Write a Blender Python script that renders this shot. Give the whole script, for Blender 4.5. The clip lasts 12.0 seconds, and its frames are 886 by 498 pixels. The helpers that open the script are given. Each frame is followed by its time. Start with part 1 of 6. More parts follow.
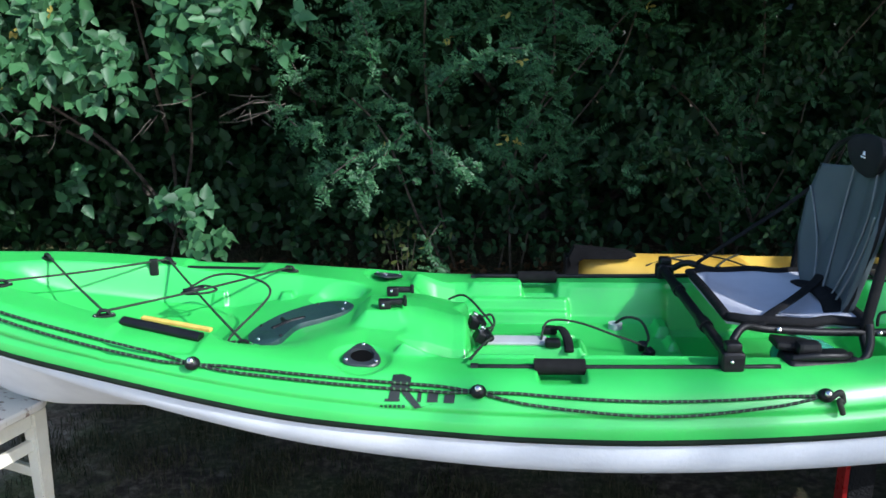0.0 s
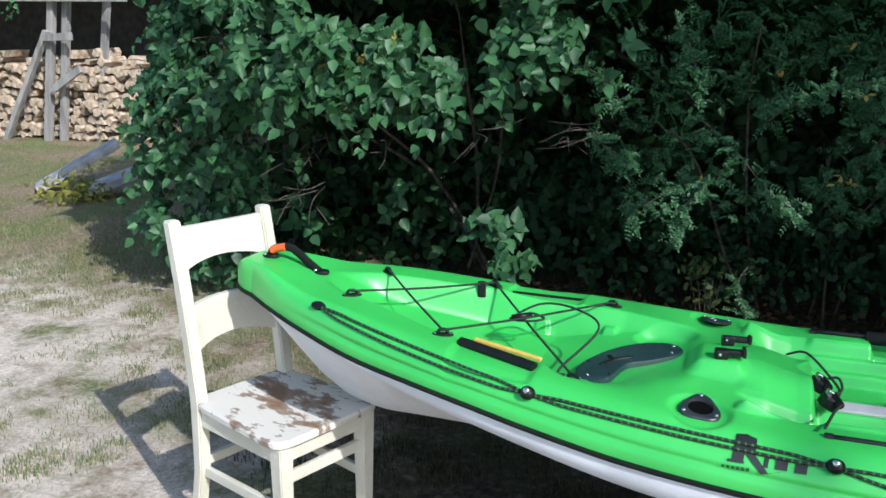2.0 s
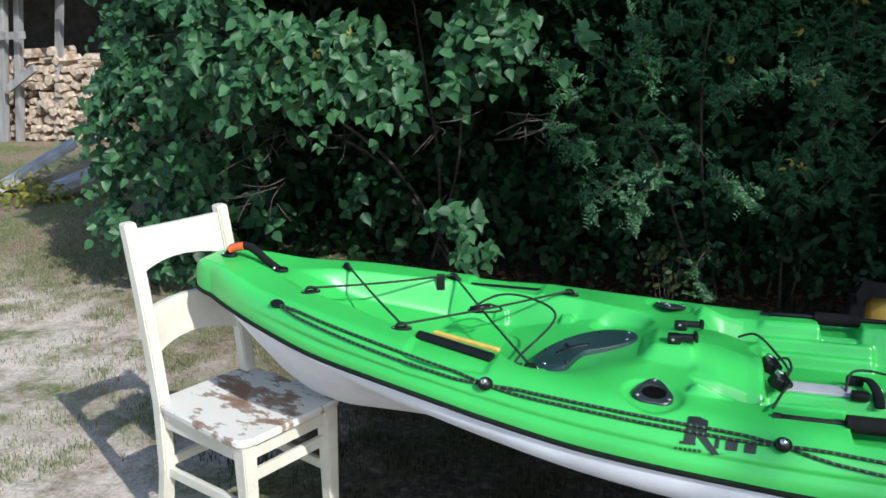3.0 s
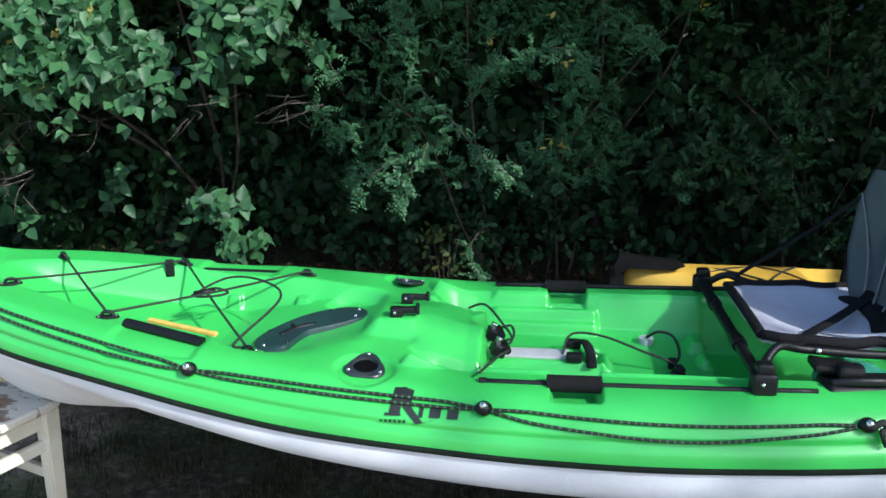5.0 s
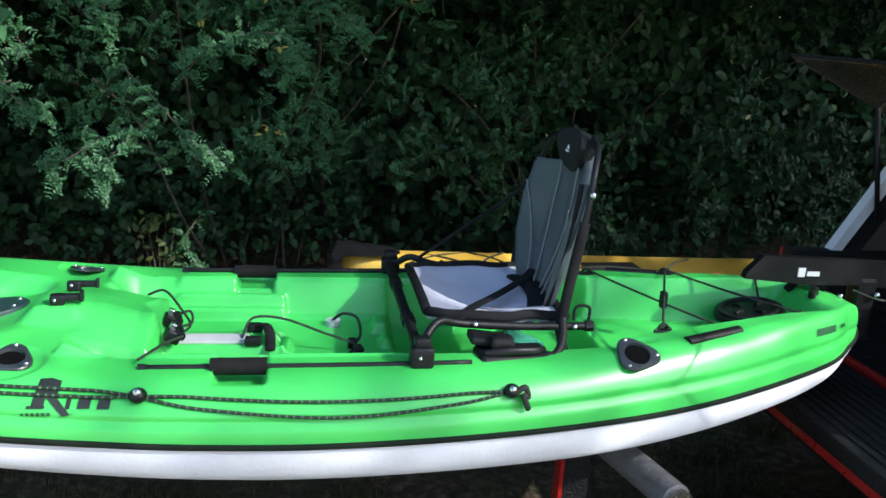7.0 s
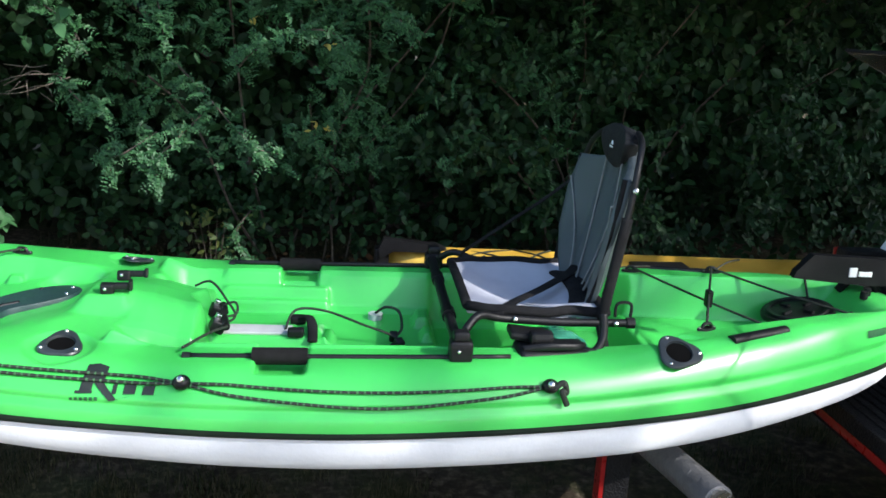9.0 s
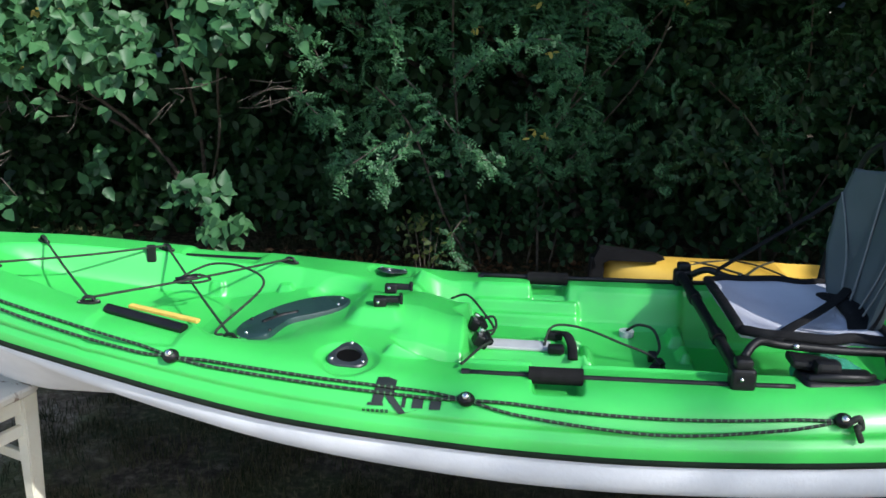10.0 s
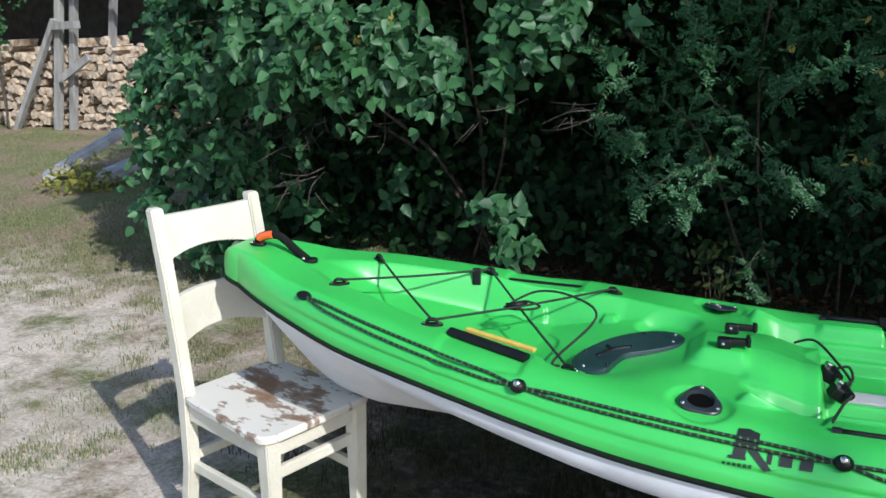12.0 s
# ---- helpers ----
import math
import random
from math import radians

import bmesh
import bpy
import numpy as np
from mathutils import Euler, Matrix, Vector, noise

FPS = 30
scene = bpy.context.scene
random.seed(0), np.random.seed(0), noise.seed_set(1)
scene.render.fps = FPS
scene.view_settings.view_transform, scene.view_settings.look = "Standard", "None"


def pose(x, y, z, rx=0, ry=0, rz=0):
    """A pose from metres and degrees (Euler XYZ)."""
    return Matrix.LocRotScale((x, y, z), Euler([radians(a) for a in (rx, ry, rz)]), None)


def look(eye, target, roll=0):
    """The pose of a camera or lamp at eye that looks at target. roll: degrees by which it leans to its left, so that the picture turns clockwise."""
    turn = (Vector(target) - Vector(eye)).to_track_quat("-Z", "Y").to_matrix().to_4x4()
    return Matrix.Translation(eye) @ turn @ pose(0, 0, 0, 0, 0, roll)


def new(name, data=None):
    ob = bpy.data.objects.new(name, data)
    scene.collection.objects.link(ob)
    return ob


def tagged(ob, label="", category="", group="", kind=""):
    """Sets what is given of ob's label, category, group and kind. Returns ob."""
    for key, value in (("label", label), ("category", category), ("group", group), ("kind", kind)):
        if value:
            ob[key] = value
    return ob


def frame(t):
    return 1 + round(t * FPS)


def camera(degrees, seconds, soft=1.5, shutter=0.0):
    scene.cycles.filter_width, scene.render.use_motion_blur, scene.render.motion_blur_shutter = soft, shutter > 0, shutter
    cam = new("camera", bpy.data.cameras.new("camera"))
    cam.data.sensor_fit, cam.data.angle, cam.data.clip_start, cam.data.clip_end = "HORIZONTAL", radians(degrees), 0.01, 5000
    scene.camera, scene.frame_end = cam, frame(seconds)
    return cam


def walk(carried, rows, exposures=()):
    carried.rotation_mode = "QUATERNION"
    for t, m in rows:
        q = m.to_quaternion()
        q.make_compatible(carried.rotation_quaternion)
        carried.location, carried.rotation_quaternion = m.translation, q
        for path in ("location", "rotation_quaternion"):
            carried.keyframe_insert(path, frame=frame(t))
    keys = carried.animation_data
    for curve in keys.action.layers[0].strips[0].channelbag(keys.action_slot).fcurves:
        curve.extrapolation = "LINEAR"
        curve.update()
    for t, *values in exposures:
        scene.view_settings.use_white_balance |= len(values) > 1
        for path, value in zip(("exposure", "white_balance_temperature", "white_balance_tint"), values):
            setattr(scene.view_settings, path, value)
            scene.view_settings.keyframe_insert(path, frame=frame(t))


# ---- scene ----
cam = camera(54.5, 12.0, soft=1.6)
# seconds, eye x y z, yaw, pitch, roll
PATH = [
    (0.0, -0.020, -1.912, 1.328, 1.80, -15.24, 0.05),
    (0.5, -0.037, -1.909, 1.333, 4.04, -14.68, 0.01),
    (1.0, -0.097, -1.895, 1.345, 10.11, -13.93, 0.11),
    (1.5, -0.148, -1.902, 1.352, 15.98, -13.57, -0.31),
    (2.0, -0.182, -1.905, 1.354, 19.90, -13.99, 0.47),
    (2.5, -0.170, -1.906, 1.351, 19.59, -14.10, -0.29),
    (2.7, -0.166, -1.916, 1.370, 18.93, -14.49, -0.55),
    (4.5, 0.030, -1.832, 1.317, 10.19, -14.49, -0.20),
    (5.0, 0.085, -1.810, 1.304, 6.36, -14.88, -0.06),
    (5.5, 0.135, -1.804, 1.292, 2.35, -15.06, 0.30),
    (6.0, 0.185, -1.798, 1.286, -1.44, -15.05, 1.04),
    (6.5, 0.227, -1.804, 1.287, -4.66, -14.59, 2.47),
    (7.0, 0.269, -1.816, 1.283, -9.82, -14.78, 3.56),
    (7.2, 0.284, -1.822, 1.281, -10.87, -14.95, 3.46),
    (8.8, 0.311, -1.840, 1.270, -7.77, -14.92, 3.17),
    (9.0, 0.290, -1.825, 1.275, -6.29, -15.02, 3.34),
    (9.5, 0.196, -1.792, 1.278, -1.09, -15.05, 2.30),
    (10.0, 0.073, -1.813, 1.312, 4.87, -15.72, 1.33),
    (10.5, -0.052, -1.795, 1.323, 12.46, -15.57, -0.00),
    (11.0, -0.116, -1.790, 1.334, 17.27, -14.72, -0.47),
    (11.5, -0.141, -1.795, 1.333, 19.67, -14.57, -0.70),
    (12.0, -0.155, -1.806, 1.335, 21.02, -14.96, -0.36),
]
walk(cam, [(t, pose(x, y, z, 0, 0, yaw) @ pose(0, 0, 0, 90 + pitch) @ pose(0, 0, 0, 0, 0, roll)) for t, x, y, z, yaw, pitch, roll in PATH],
     exposures=[(t, e, k, 10) for t, e, k in ((0.0, 0.92, 5850), (1.0, 0.82, 5950), (2.5, 0.48, 6050), (5.5, 0.88, 6000), (7.0, 1.08, 6250), (9.0, 1.10, 6400), (10.5, 0.60, 6150), (12.0, 0.40, 6080))])

# ---- world and light ----
SUN = Vector((0.95, -0.70, 0.90)).normalized()
world = bpy.data.worlds.new("world")
scene.world = world
world.use_nodes = True
wn = world.node_tree.nodes
sky = wn.new("ShaderNodeTexSky")
sky.sky_type, sky.sun_disc = "NISHITA", False
sky.sun_elevation, sky.sun_rotation = math.asin(SUN.z), math.atan2(SUN.x, SUN.y)
wn["Background"].inputs["Strength"].default_value = 0.15
world.node_tree.links.new(sky.outputs[0], wn["Background"].inputs["Color"])
sun = new("sun", bpy.data.lights.new("sun", "SUN"))
sun.data.energy, sun.data.angle, sun.data.color = 3.4, radians(0.53), (1.0, 0.97, 0.92)
sun.matrix_world = look(SUN * 30, (0, 0, 0))


# ---- materials ----
def material(name, a, b=None, scale=8.0, rough=0.5, metal=0.0, bump=0.0, bump_scale=60.0, spec=0.5,
             island=False, thin=0.0, c=None, stretch=(1, 1, 1), rough_vary=0.12, coat=0.0):
    """Two or three colours mixed by noise at two scales, or by island; relief by fine noise."""
    m = bpy.data.materials.new(name)
    m.use_nodes = True
    n, l = m.node_tree.nodes, m.node_tree.links
    p = n["Principled BSDF"]
    b = b or a
    co = n.new("ShaderNodeTexCoord")
    mp = n.new("ShaderNodeMapping")
    mp.inputs["Scale"].default_value = stretch
    l.new(co.outputs["Object"], mp.inputs["Vector"])
    big, fine = n.new("ShaderNodeTexNoise"), n.new("ShaderNodeTexNoise")
    for t, s, d in ((big, scale, 5), (fine, bump_scale, 3)):
        t.inputs["Scale"].default_value, t.inputs["Detail"].default_value = s, d
        l.new(mp.outputs[0], t.inputs["Vector"])
    ramp = n.new("ShaderNodeValToRGB")
    e = ramp.color_ramp.elements
    e[0].color, e[1].color = (*a, 1), (*b, 1)
    e[0].position, e[1].position = (0.0, 1.0) if island else (0.36, 0.64)
    if c:
        x = e.new(0.9 if island else 0.72)
        x.color = (*c, 1)
        if island:
            e[1].position = 0.82
    if island:
        g = n.new("ShaderNodeNewGeometry")
        l.new(g.outputs["Random Per Island"], ramp.inputs["Fac"])
    else:
        l.new(big.outputs["Fac"], ramp.inputs["Fac"])
    l.new(ramp.outputs["Color"], p.inputs["Base Color"])
    mr = n.new("ShaderNodeMapRange")
    mr.inputs["To Min"].default_value, mr.inputs["To Max"].default_value = max(0.02, rough - rough_vary), min(1, rough + rough_vary)
    l.new(fine.outputs["Fac"], mr.inputs["Value"])
    l.new(mr.outputs[0], p.inputs["Roughness"])
    p.inputs["Metallic"].default_value = metal
    p.inputs["Specular IOR Level"].default_value = spec
    p.inputs["Coat Weight"].default_value = coat
    if bump:
        bn = n.new("ShaderNodeBump")
        bn.inputs["Strength"].default_value, bn.inputs["Distance"].default_value = bump, 0.01
        l.new(fine.outputs["Fac"], bn.inputs["Height"])
        l.new(bn.outputs[0], p.inputs["Normal"])
    if thin:
        tr, mix = n.new("ShaderNodeBsdfTranslucent"), n.new("ShaderNodeMixShader")
        l.new(ramp.outputs["Color"], tr.inputs["Color"])
        mix.inputs["Fac"].default_value = thin
        l.new(p.outputs[0], mix.inputs[1])
        l.new(tr.outputs[0], mix.inputs[2])
        l.new(mix.outputs[0], n["Material Output"].inputs["Surface"])
    return m


GREEN = material("green_polyethylene", (0.047, 0.46, 0.078), (0.060, 0.53, 0.094), 3, 0.33, bump=0.03, bump_scale=260, spec=0.8, rough_vary=0.06)
GREEN.node_tree.nodes["Principled BSDF"].inputs["Subsurface Weight"].default_value = 0.12
GREEN.node_tree.nodes["Principled BSDF"].inputs["Subsurface Radius"].default_value = (0.15, 1.0, 0.2)
GREEN.node_tree.nodes["Principled BSDF"].inputs["Subsurface Scale"].default_value = 0.04
WHITE_HULL = material("white_polyethylene", (0.60, 0.61, 0.64), (0.74, 0.75, 0.78), 6, 0.60, bump=0.06, bump_scale=120, spec=0.3)
BLACK = material("black_plastic", (0.005, 0.005, 0.006), (0.009, 0.009, 0.010), 20, 0.45, bump=0.08, bump_scale=300, spec=0.28)
RUBBER = material("black_foam", (0.005, 0.005, 0.005), (0.010, 0.010, 0.010), 40, 0.85, bump=0.3, bump_scale=400, spec=0.2)
SEAM = material("dark_seam", (0.005, 0.010, 0.006), (0.008, 0.015, 0.008), 20, 0.85, spec=0.2)
PLATE = material("dark_teal_rubber", (0.012, 0.035, 0.035), (0.02, 0.05, 0.05), 14, 0.5, bump=0.15, bump_scale=200)
FLANGE = material("dark_slate_plastic", (0.018, 0.024, 0.027), (0.028, 0.034, 0.038), 20, 0.38, bump=0.08, bump_scale=300)
HOLE_SHADE = material("hole_shade_black", (0.003, 0.003, 0.003), (0.004, 0.004, 0.004), 20, 0.95, spec=0.05)
YOKE = material("black_stretch_cloth", (0.010, 0.011, 0.012), (0.018, 0.019, 0.020), 12, 0.8, bump=0.3, bump_scale=500, spec=0.2)
CORD = material("cord_black", (0.01, 0.014, 0.01), (0.02, 0.028, 0.018), 60, 0.7, bump=0.4, bump_scale=700)
STEEL = material("bright_steel", (0.55, 0.55, 0.55), (0.7, 0.7, 0.7), 30, 0.25, metal=1.0)
GREY_STRIP = material("grey_plastic", (0.40, 0.41, 0.42), (0.46, 0.47, 0.48), 30, 0.5, bump=0.1)
SEAT_CLOTH = material("pale_grey_mesh_cloth", (0.46, 0.47, 0.54), (0.55, 0.56, 0.63), 9, 0.85, bump=0.5, bump_scale=500)
BACK_CLOTH = material("slate_grey_padding", (0.048, 0.066, 0.074), (0.066, 0.085, 0.093), 7, 0.6, bump=0.25, bump_scale=500)
PIPING = material("grey_piping", (0.14, 0.155, 0.16), (0.19, 0.20, 0.205), 40, 0.7)
WEB = material("black_webbing", (0.008, 0.008, 0.009), (0.015, 0.015, 0.016), 30, 0.85, bump=0.5, bump_scale=600, spec=0.15)
ORANGE = material("orange_tape", (0.75, 0.10, 0.02), (0.85, 0.14, 0.03), 30, 0.5, bump=0.2)
WOODSTICK = material("yellow_wood", (0.62, 0.42, 0.08), (0.75, 0.52, 0.12), 40, 0.5)
LOGO = material("black_print", (0.010, 0.014, 0.012), (0.016, 0.022, 0.018), 40, 0.5)
DARK_PRINT = material("dark_green_print", (0.006, 0.060, 0.020), (0.010, 0.080, 0.026), 40, 0.5)
WHITE_PRINT = material("white_print", (0.75, 0.75, 0.75), (0.82, 0.82, 0.82), 40, 0.5)
CREAM = material("cream_paint", (0.56, 0.53, 0.43), (0.66, 0.63, 0.53), 5, 0.55, bump=0.3, bump_scale=90, c=(0.70, 0.68, 0.59))
TEAL_BAG = material("teal_glossy_plastic", (0.03, 0.22, 0.16), (0.06, 0.30, 0.22), 15, 0.2, bump=0.3, bump_scale=40)
YELLOW = material("yellow_polyethylene", (0.56, 0.34, 0.045), (0.66, 0.43, 0.07), 4, 0.45, bump=0.08, bump_scale=150)
TRUCK_BLACK = material("black_bed_liner", (0.006, 0.006, 0.007), (0.012, 0.012, 0.012), 10, 0.6, bump=0.5, bump_scale=160, spec=0.25)
TRUCK_RED = material("red_car_paint", (0.30, 0.012, 0.012), (0.36, 0.016, 0.014), 6, 0.3, coat=0.6)
PIPE = material("grey_pipe_padding", (0.10, 0.10, 0.105), (0.16, 0.16, 0.165), 14, 0.5, bump=0.4, bump_scale=80)
CAP_WHITE = material("pale_grey_paint", (0.66, 0.68, 0.68), (0.74, 0.76, 0.76), 10, 0.4)
BARK = material("grey_brown_bark", (0.045, 0.036, 0.028), (0.12, 0.10, 0.08), 30, 0.9, bump=0.8, bump_scale=120)
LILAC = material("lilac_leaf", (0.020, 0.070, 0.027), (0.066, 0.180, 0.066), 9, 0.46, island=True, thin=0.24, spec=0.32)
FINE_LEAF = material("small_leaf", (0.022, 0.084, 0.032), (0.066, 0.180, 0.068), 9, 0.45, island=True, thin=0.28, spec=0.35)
# leaves of the hedge's shaded parts: the shade is put into this green
SHADED_LEAF = material("shade_dark_leaf", (0.007, 0.030, 0.010), (0.032, 0.094, 0.030), 9, 0.50, island=True, thin=0.25, spec=0.28)
YELLOW_LEAF = material("yellowed_leaf", (0.32, 0.27, 0.05), (0.46, 0.38, 0.08), 9, 0.6, island=True, thin=0.25)
WEED_LEAF = material("yellow_green_weed_leaf", (0.12, 0.15, 0.02), (0.32, 0.28, 0.04), 9, 0.6, island=True, thin=0.25)
# wall boards coloured dark to carry the shade inside the shelter
SHADED_BOARD = material("shade_dark_board", (0.020, 0.018, 0.016), (0.045, 0.040, 0.035), 9, 0.9, bump=0.5, bump_scale=60)
# lawn blade copy, its green darkened for the shade below the kayak
SHADE_GRASS = material("shade_dark_lawn_blade", (0.013, 0.028, 0.009), (0.036, 0.044, 0.017), 9, 0.8, island=True, thin=0.2, spec=0.1, c=(0.11, 0.09, 0.052))
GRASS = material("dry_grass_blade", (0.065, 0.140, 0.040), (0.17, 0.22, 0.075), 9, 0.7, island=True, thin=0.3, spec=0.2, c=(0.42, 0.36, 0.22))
GREY_WOOD = material("weathered_grey_wood", (0.20, 0.19, 0.18), (0.34, 0.33, 0.31), 12, 0.85, bump=0.6, bump_scale=70, stretch=(1, 1, 0.15))
LOG = material("split_firewood", (0.30, 0.20, 0.12), (0.66, 0.56, 0.44), 11, 0.85, bump=0.7, bump_scale=40, c=(0.10, 0.075, 0.055))
SLAB = material("grey_weathered_board", (0.26, 0.26, 0.26), (0.44, 0.44, 0.43), 9, 0.8, bump=0.5, bump_scale=40)


def seat_paint():
    """Cream paint flaked off brown wood, on the worn top of the wooden chair."""
    m = bpy.data.materials.new("flaked_paint_on_wood")
    m.use_nodes = True
    n, l = m.node_tree.nodes, m.node_tree.links
    p = n["Principled BSDF"]
    co = n.new("ShaderNodeTexCoord")
    mp = n.new("ShaderNodeMapping")
    mp.inputs["Scale"].default_value = (1.0, 2.2, 1.0)
    mp.inputs["Rotation"].default_value = (0, 0, radians(20))
    l.new(co.outputs["Object"], mp.inputs[0])
    t = n.new("ShaderNodeTexNoise")
    t.inputs["Scale"].default_value, t.inputs["Detail"].default_value, t.inputs["Roughness"].default_value = 8.0, 10, 0.66
    l.new(mp.outputs[0], t.inputs["Vector"])
    # the bare patch lies across the middle of the seat
    sx = n.new("ShaderNodeVectorMath")
    sx.operation = "DISTANCE"
    mp2 = n.new("ShaderNodeMapping")
    mp2.inputs["Rotation"].default_value = (0, 0, radians(-18))
    mp2.inputs["Scale"].default_value = (1.0, 2.4, 0.0)
    l.new(co.outputs["Object"], mp2.inputs[0])
    l.new(mp2.outputs[0], sx.inputs[0])
    sx.inputs[1].default_value = (0.02, 0.10, 0)
    mr = n.new("ShaderNodeMapRange")
    mr.inputs["From Min"].default_value, mr.inputs["From Max"].default_value = 0.02, 0.30
    mr.inputs["To Min"].default_value, mr.inputs["To Max"].default_value = 0.125, -0.010
    l.new(sx.outputs["Value"], mr.inputs["Value"])
    ad = n.new("ShaderNodeMath")
    l.new(t.outputs["Fac"], ad.inputs[0])
    l.new(mr.outputs[0], ad.inputs[1])
    r = n.new("ShaderNodeValToRGB")
    r.color_ramp.interpolation = "LINEAR"
    e = r.color_ramp.elements
    e[0].position, e[0].color = 0.54, (0.64, 0.61, 0.54, 1)
    e[1].position, e[1].color = 0.56, (0.30, 0.24, 0.19, 1)
    x = e.new(0.66)
    x.color = (0.20, 0.115, 0.065, 1)
    l.new(ad.outputs[0], r.inputs["Fac"])
    l.new(r.outputs[0], p.inputs["Base Color"])
    bn = n.new("ShaderNodeBump")
    bn.inputs["Strength"].default_value, bn.inputs["Distance"].default_value = 0.6, 0.004
    bn.invert = True
    l.new(ad.outputs[0], bn.inputs["Height"])
    l.new(bn.outputs[0], p.inputs["Normal"])
    p.inputs["Roughness"].default_value = 0.7
    return m


def ground_material():
    """Pale gravel to one side, dry grass and bare earth elsewhere."""
    m = bpy.data.materials.new("dry_grass_and_gravel")
    m.use_nodes = True
    n, l = m.node_tree.nodes, m.node_tree.links
    p = n["Principled BSDF"]
    co = n.new("ShaderNodeTexCoord")

    def noise_at(s, d=6, ro=0.6):
        t = n.new("ShaderNodeTexNoise")
        t.inputs["Scale"].default_value, t.inputs["Detail"].default_value, t.inputs["Roughness"].default_value = s, d, ro
        l.new(co.outputs["Object"], t.inputs["Vector"])
        return t.outputs["Fac"]

    def ramp(fac, stops):
        r = n.new("ShaderNodeValToRGB")
        e = r.color_ramp.elements
        e[0].position, e[0].color = stops[0][0], (*stops[0][1], 1)
        e[1].position, e[1].color = stops[-1][0], (*stops[-1][1], 1)
        for pos, col in stops[1:-1]:
            e.new(pos).color = (*col, 1)
        l.new(fac, r.inputs[0])
        return r.outputs[0]

    # earth and grass are darkened to hold the shade under the kayak
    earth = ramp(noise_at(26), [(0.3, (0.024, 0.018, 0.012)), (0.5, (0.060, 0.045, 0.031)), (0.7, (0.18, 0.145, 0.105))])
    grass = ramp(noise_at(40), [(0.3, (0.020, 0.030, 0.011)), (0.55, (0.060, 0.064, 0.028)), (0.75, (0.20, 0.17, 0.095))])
    gravel = ramp(noise_at(70, 8, 0.75), [(0.30, (0.30, 0.235, 0.175)), (0.42, (0.56, 0.465, 0.375)), (0.55, (0.73, 0.64, 0.545)), (0.70, (0.82, 0.755, 0.67))])

    def mix(f, a, b):
        x = n.new("ShaderNodeMix")
        x.data_type = "RGBA"
        l.new(f, x.inputs[0])
        l.new(a, x.inputs[6])
        l.new(b, x.inputs[7])
        return x.outputs[2]

    def sharpen(f, a, b):
        r = n.new("ShaderNodeMapRange")
        r.inputs["From Min"].default_value, r.inputs["From Max"].default_value = a, b
        l.new(f, r.inputs["Value"])
        return r.outputs[0]

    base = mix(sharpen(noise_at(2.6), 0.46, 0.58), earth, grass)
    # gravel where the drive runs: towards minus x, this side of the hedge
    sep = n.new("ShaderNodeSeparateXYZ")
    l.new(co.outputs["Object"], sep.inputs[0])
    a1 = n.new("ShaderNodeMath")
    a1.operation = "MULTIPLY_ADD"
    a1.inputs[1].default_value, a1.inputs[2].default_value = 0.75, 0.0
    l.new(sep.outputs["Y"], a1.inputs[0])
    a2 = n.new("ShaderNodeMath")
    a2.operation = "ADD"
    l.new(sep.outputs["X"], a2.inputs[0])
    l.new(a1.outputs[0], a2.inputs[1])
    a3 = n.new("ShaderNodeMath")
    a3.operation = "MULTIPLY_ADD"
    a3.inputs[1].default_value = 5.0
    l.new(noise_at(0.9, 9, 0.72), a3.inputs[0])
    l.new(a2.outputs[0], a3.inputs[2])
    # dry turf and brown litter between drive and hedge, without that darkening
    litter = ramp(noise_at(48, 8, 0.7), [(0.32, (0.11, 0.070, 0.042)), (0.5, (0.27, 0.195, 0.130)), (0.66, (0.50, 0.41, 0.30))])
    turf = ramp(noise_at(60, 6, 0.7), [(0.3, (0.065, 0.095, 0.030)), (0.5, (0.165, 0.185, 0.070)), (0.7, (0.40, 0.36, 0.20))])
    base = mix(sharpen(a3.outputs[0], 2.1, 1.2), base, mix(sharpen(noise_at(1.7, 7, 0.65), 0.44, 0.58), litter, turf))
    far = sharpen(a3.outputs[0], 1.6, 0.3)
    b1 = n.new("ShaderNodeMath")
    b1.operation = "MULTIPLY_ADD"
    b1.inputs[1].default_value = 1.5
    l.new(noise_at(1.1, 8, 0.7), b1.inputs[0])
    l.new(sep.outputs["Y"], b1.inputs[2])
    near = n.new("ShaderNodeMath")
    near.operation = "MULTIPLY"
    l.new(far, near.inputs[0])
    l.new(sharpen(b1.outputs[0], 3.0, 2.2), near.inputs[1])
    patchy = n.new("ShaderNodeMath")
    patchy.operation = "MULTIPLY"
    l.new(near.outputs[0], patchy.inputs[0])
    l.new(sharpen(noise_at(2.1, 10, 0.74), 0.40, 0.53), patchy.inputs[1])
    far = patchy.outputs[0]
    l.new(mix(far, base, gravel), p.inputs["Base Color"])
    p.inputs["Roughness"].default_value = 0.95
    p.inputs["Specular IOR Level"].default_value = 0.2
    bn = n.new("ShaderNodeBump")
    bn.inputs["Strength"].default_value, bn.inputs["Distance"].default_value = 0.8, 0.02
    l.new(noise_at(55, 8, 0.7), bn.inputs["Height"])
    l.new(bn.outputs[0], p.inputs["Normal"])
    return m


# ---- mesh helpers ----
def thing(name, at, label, category, group=""):
    e = new(name)
    e.empty_display_size = 0.05
    e.location = at
    return tagged(e, label, category, group)


def adopt(ob, parent):
    """ob's mesh is laid out in the world; keep it there under its parent."""
    if parent:
        ob.parent = parent
        if not parent.parent:
            ob.matrix_parent_inverse = parent.matrix_basis.inverted()


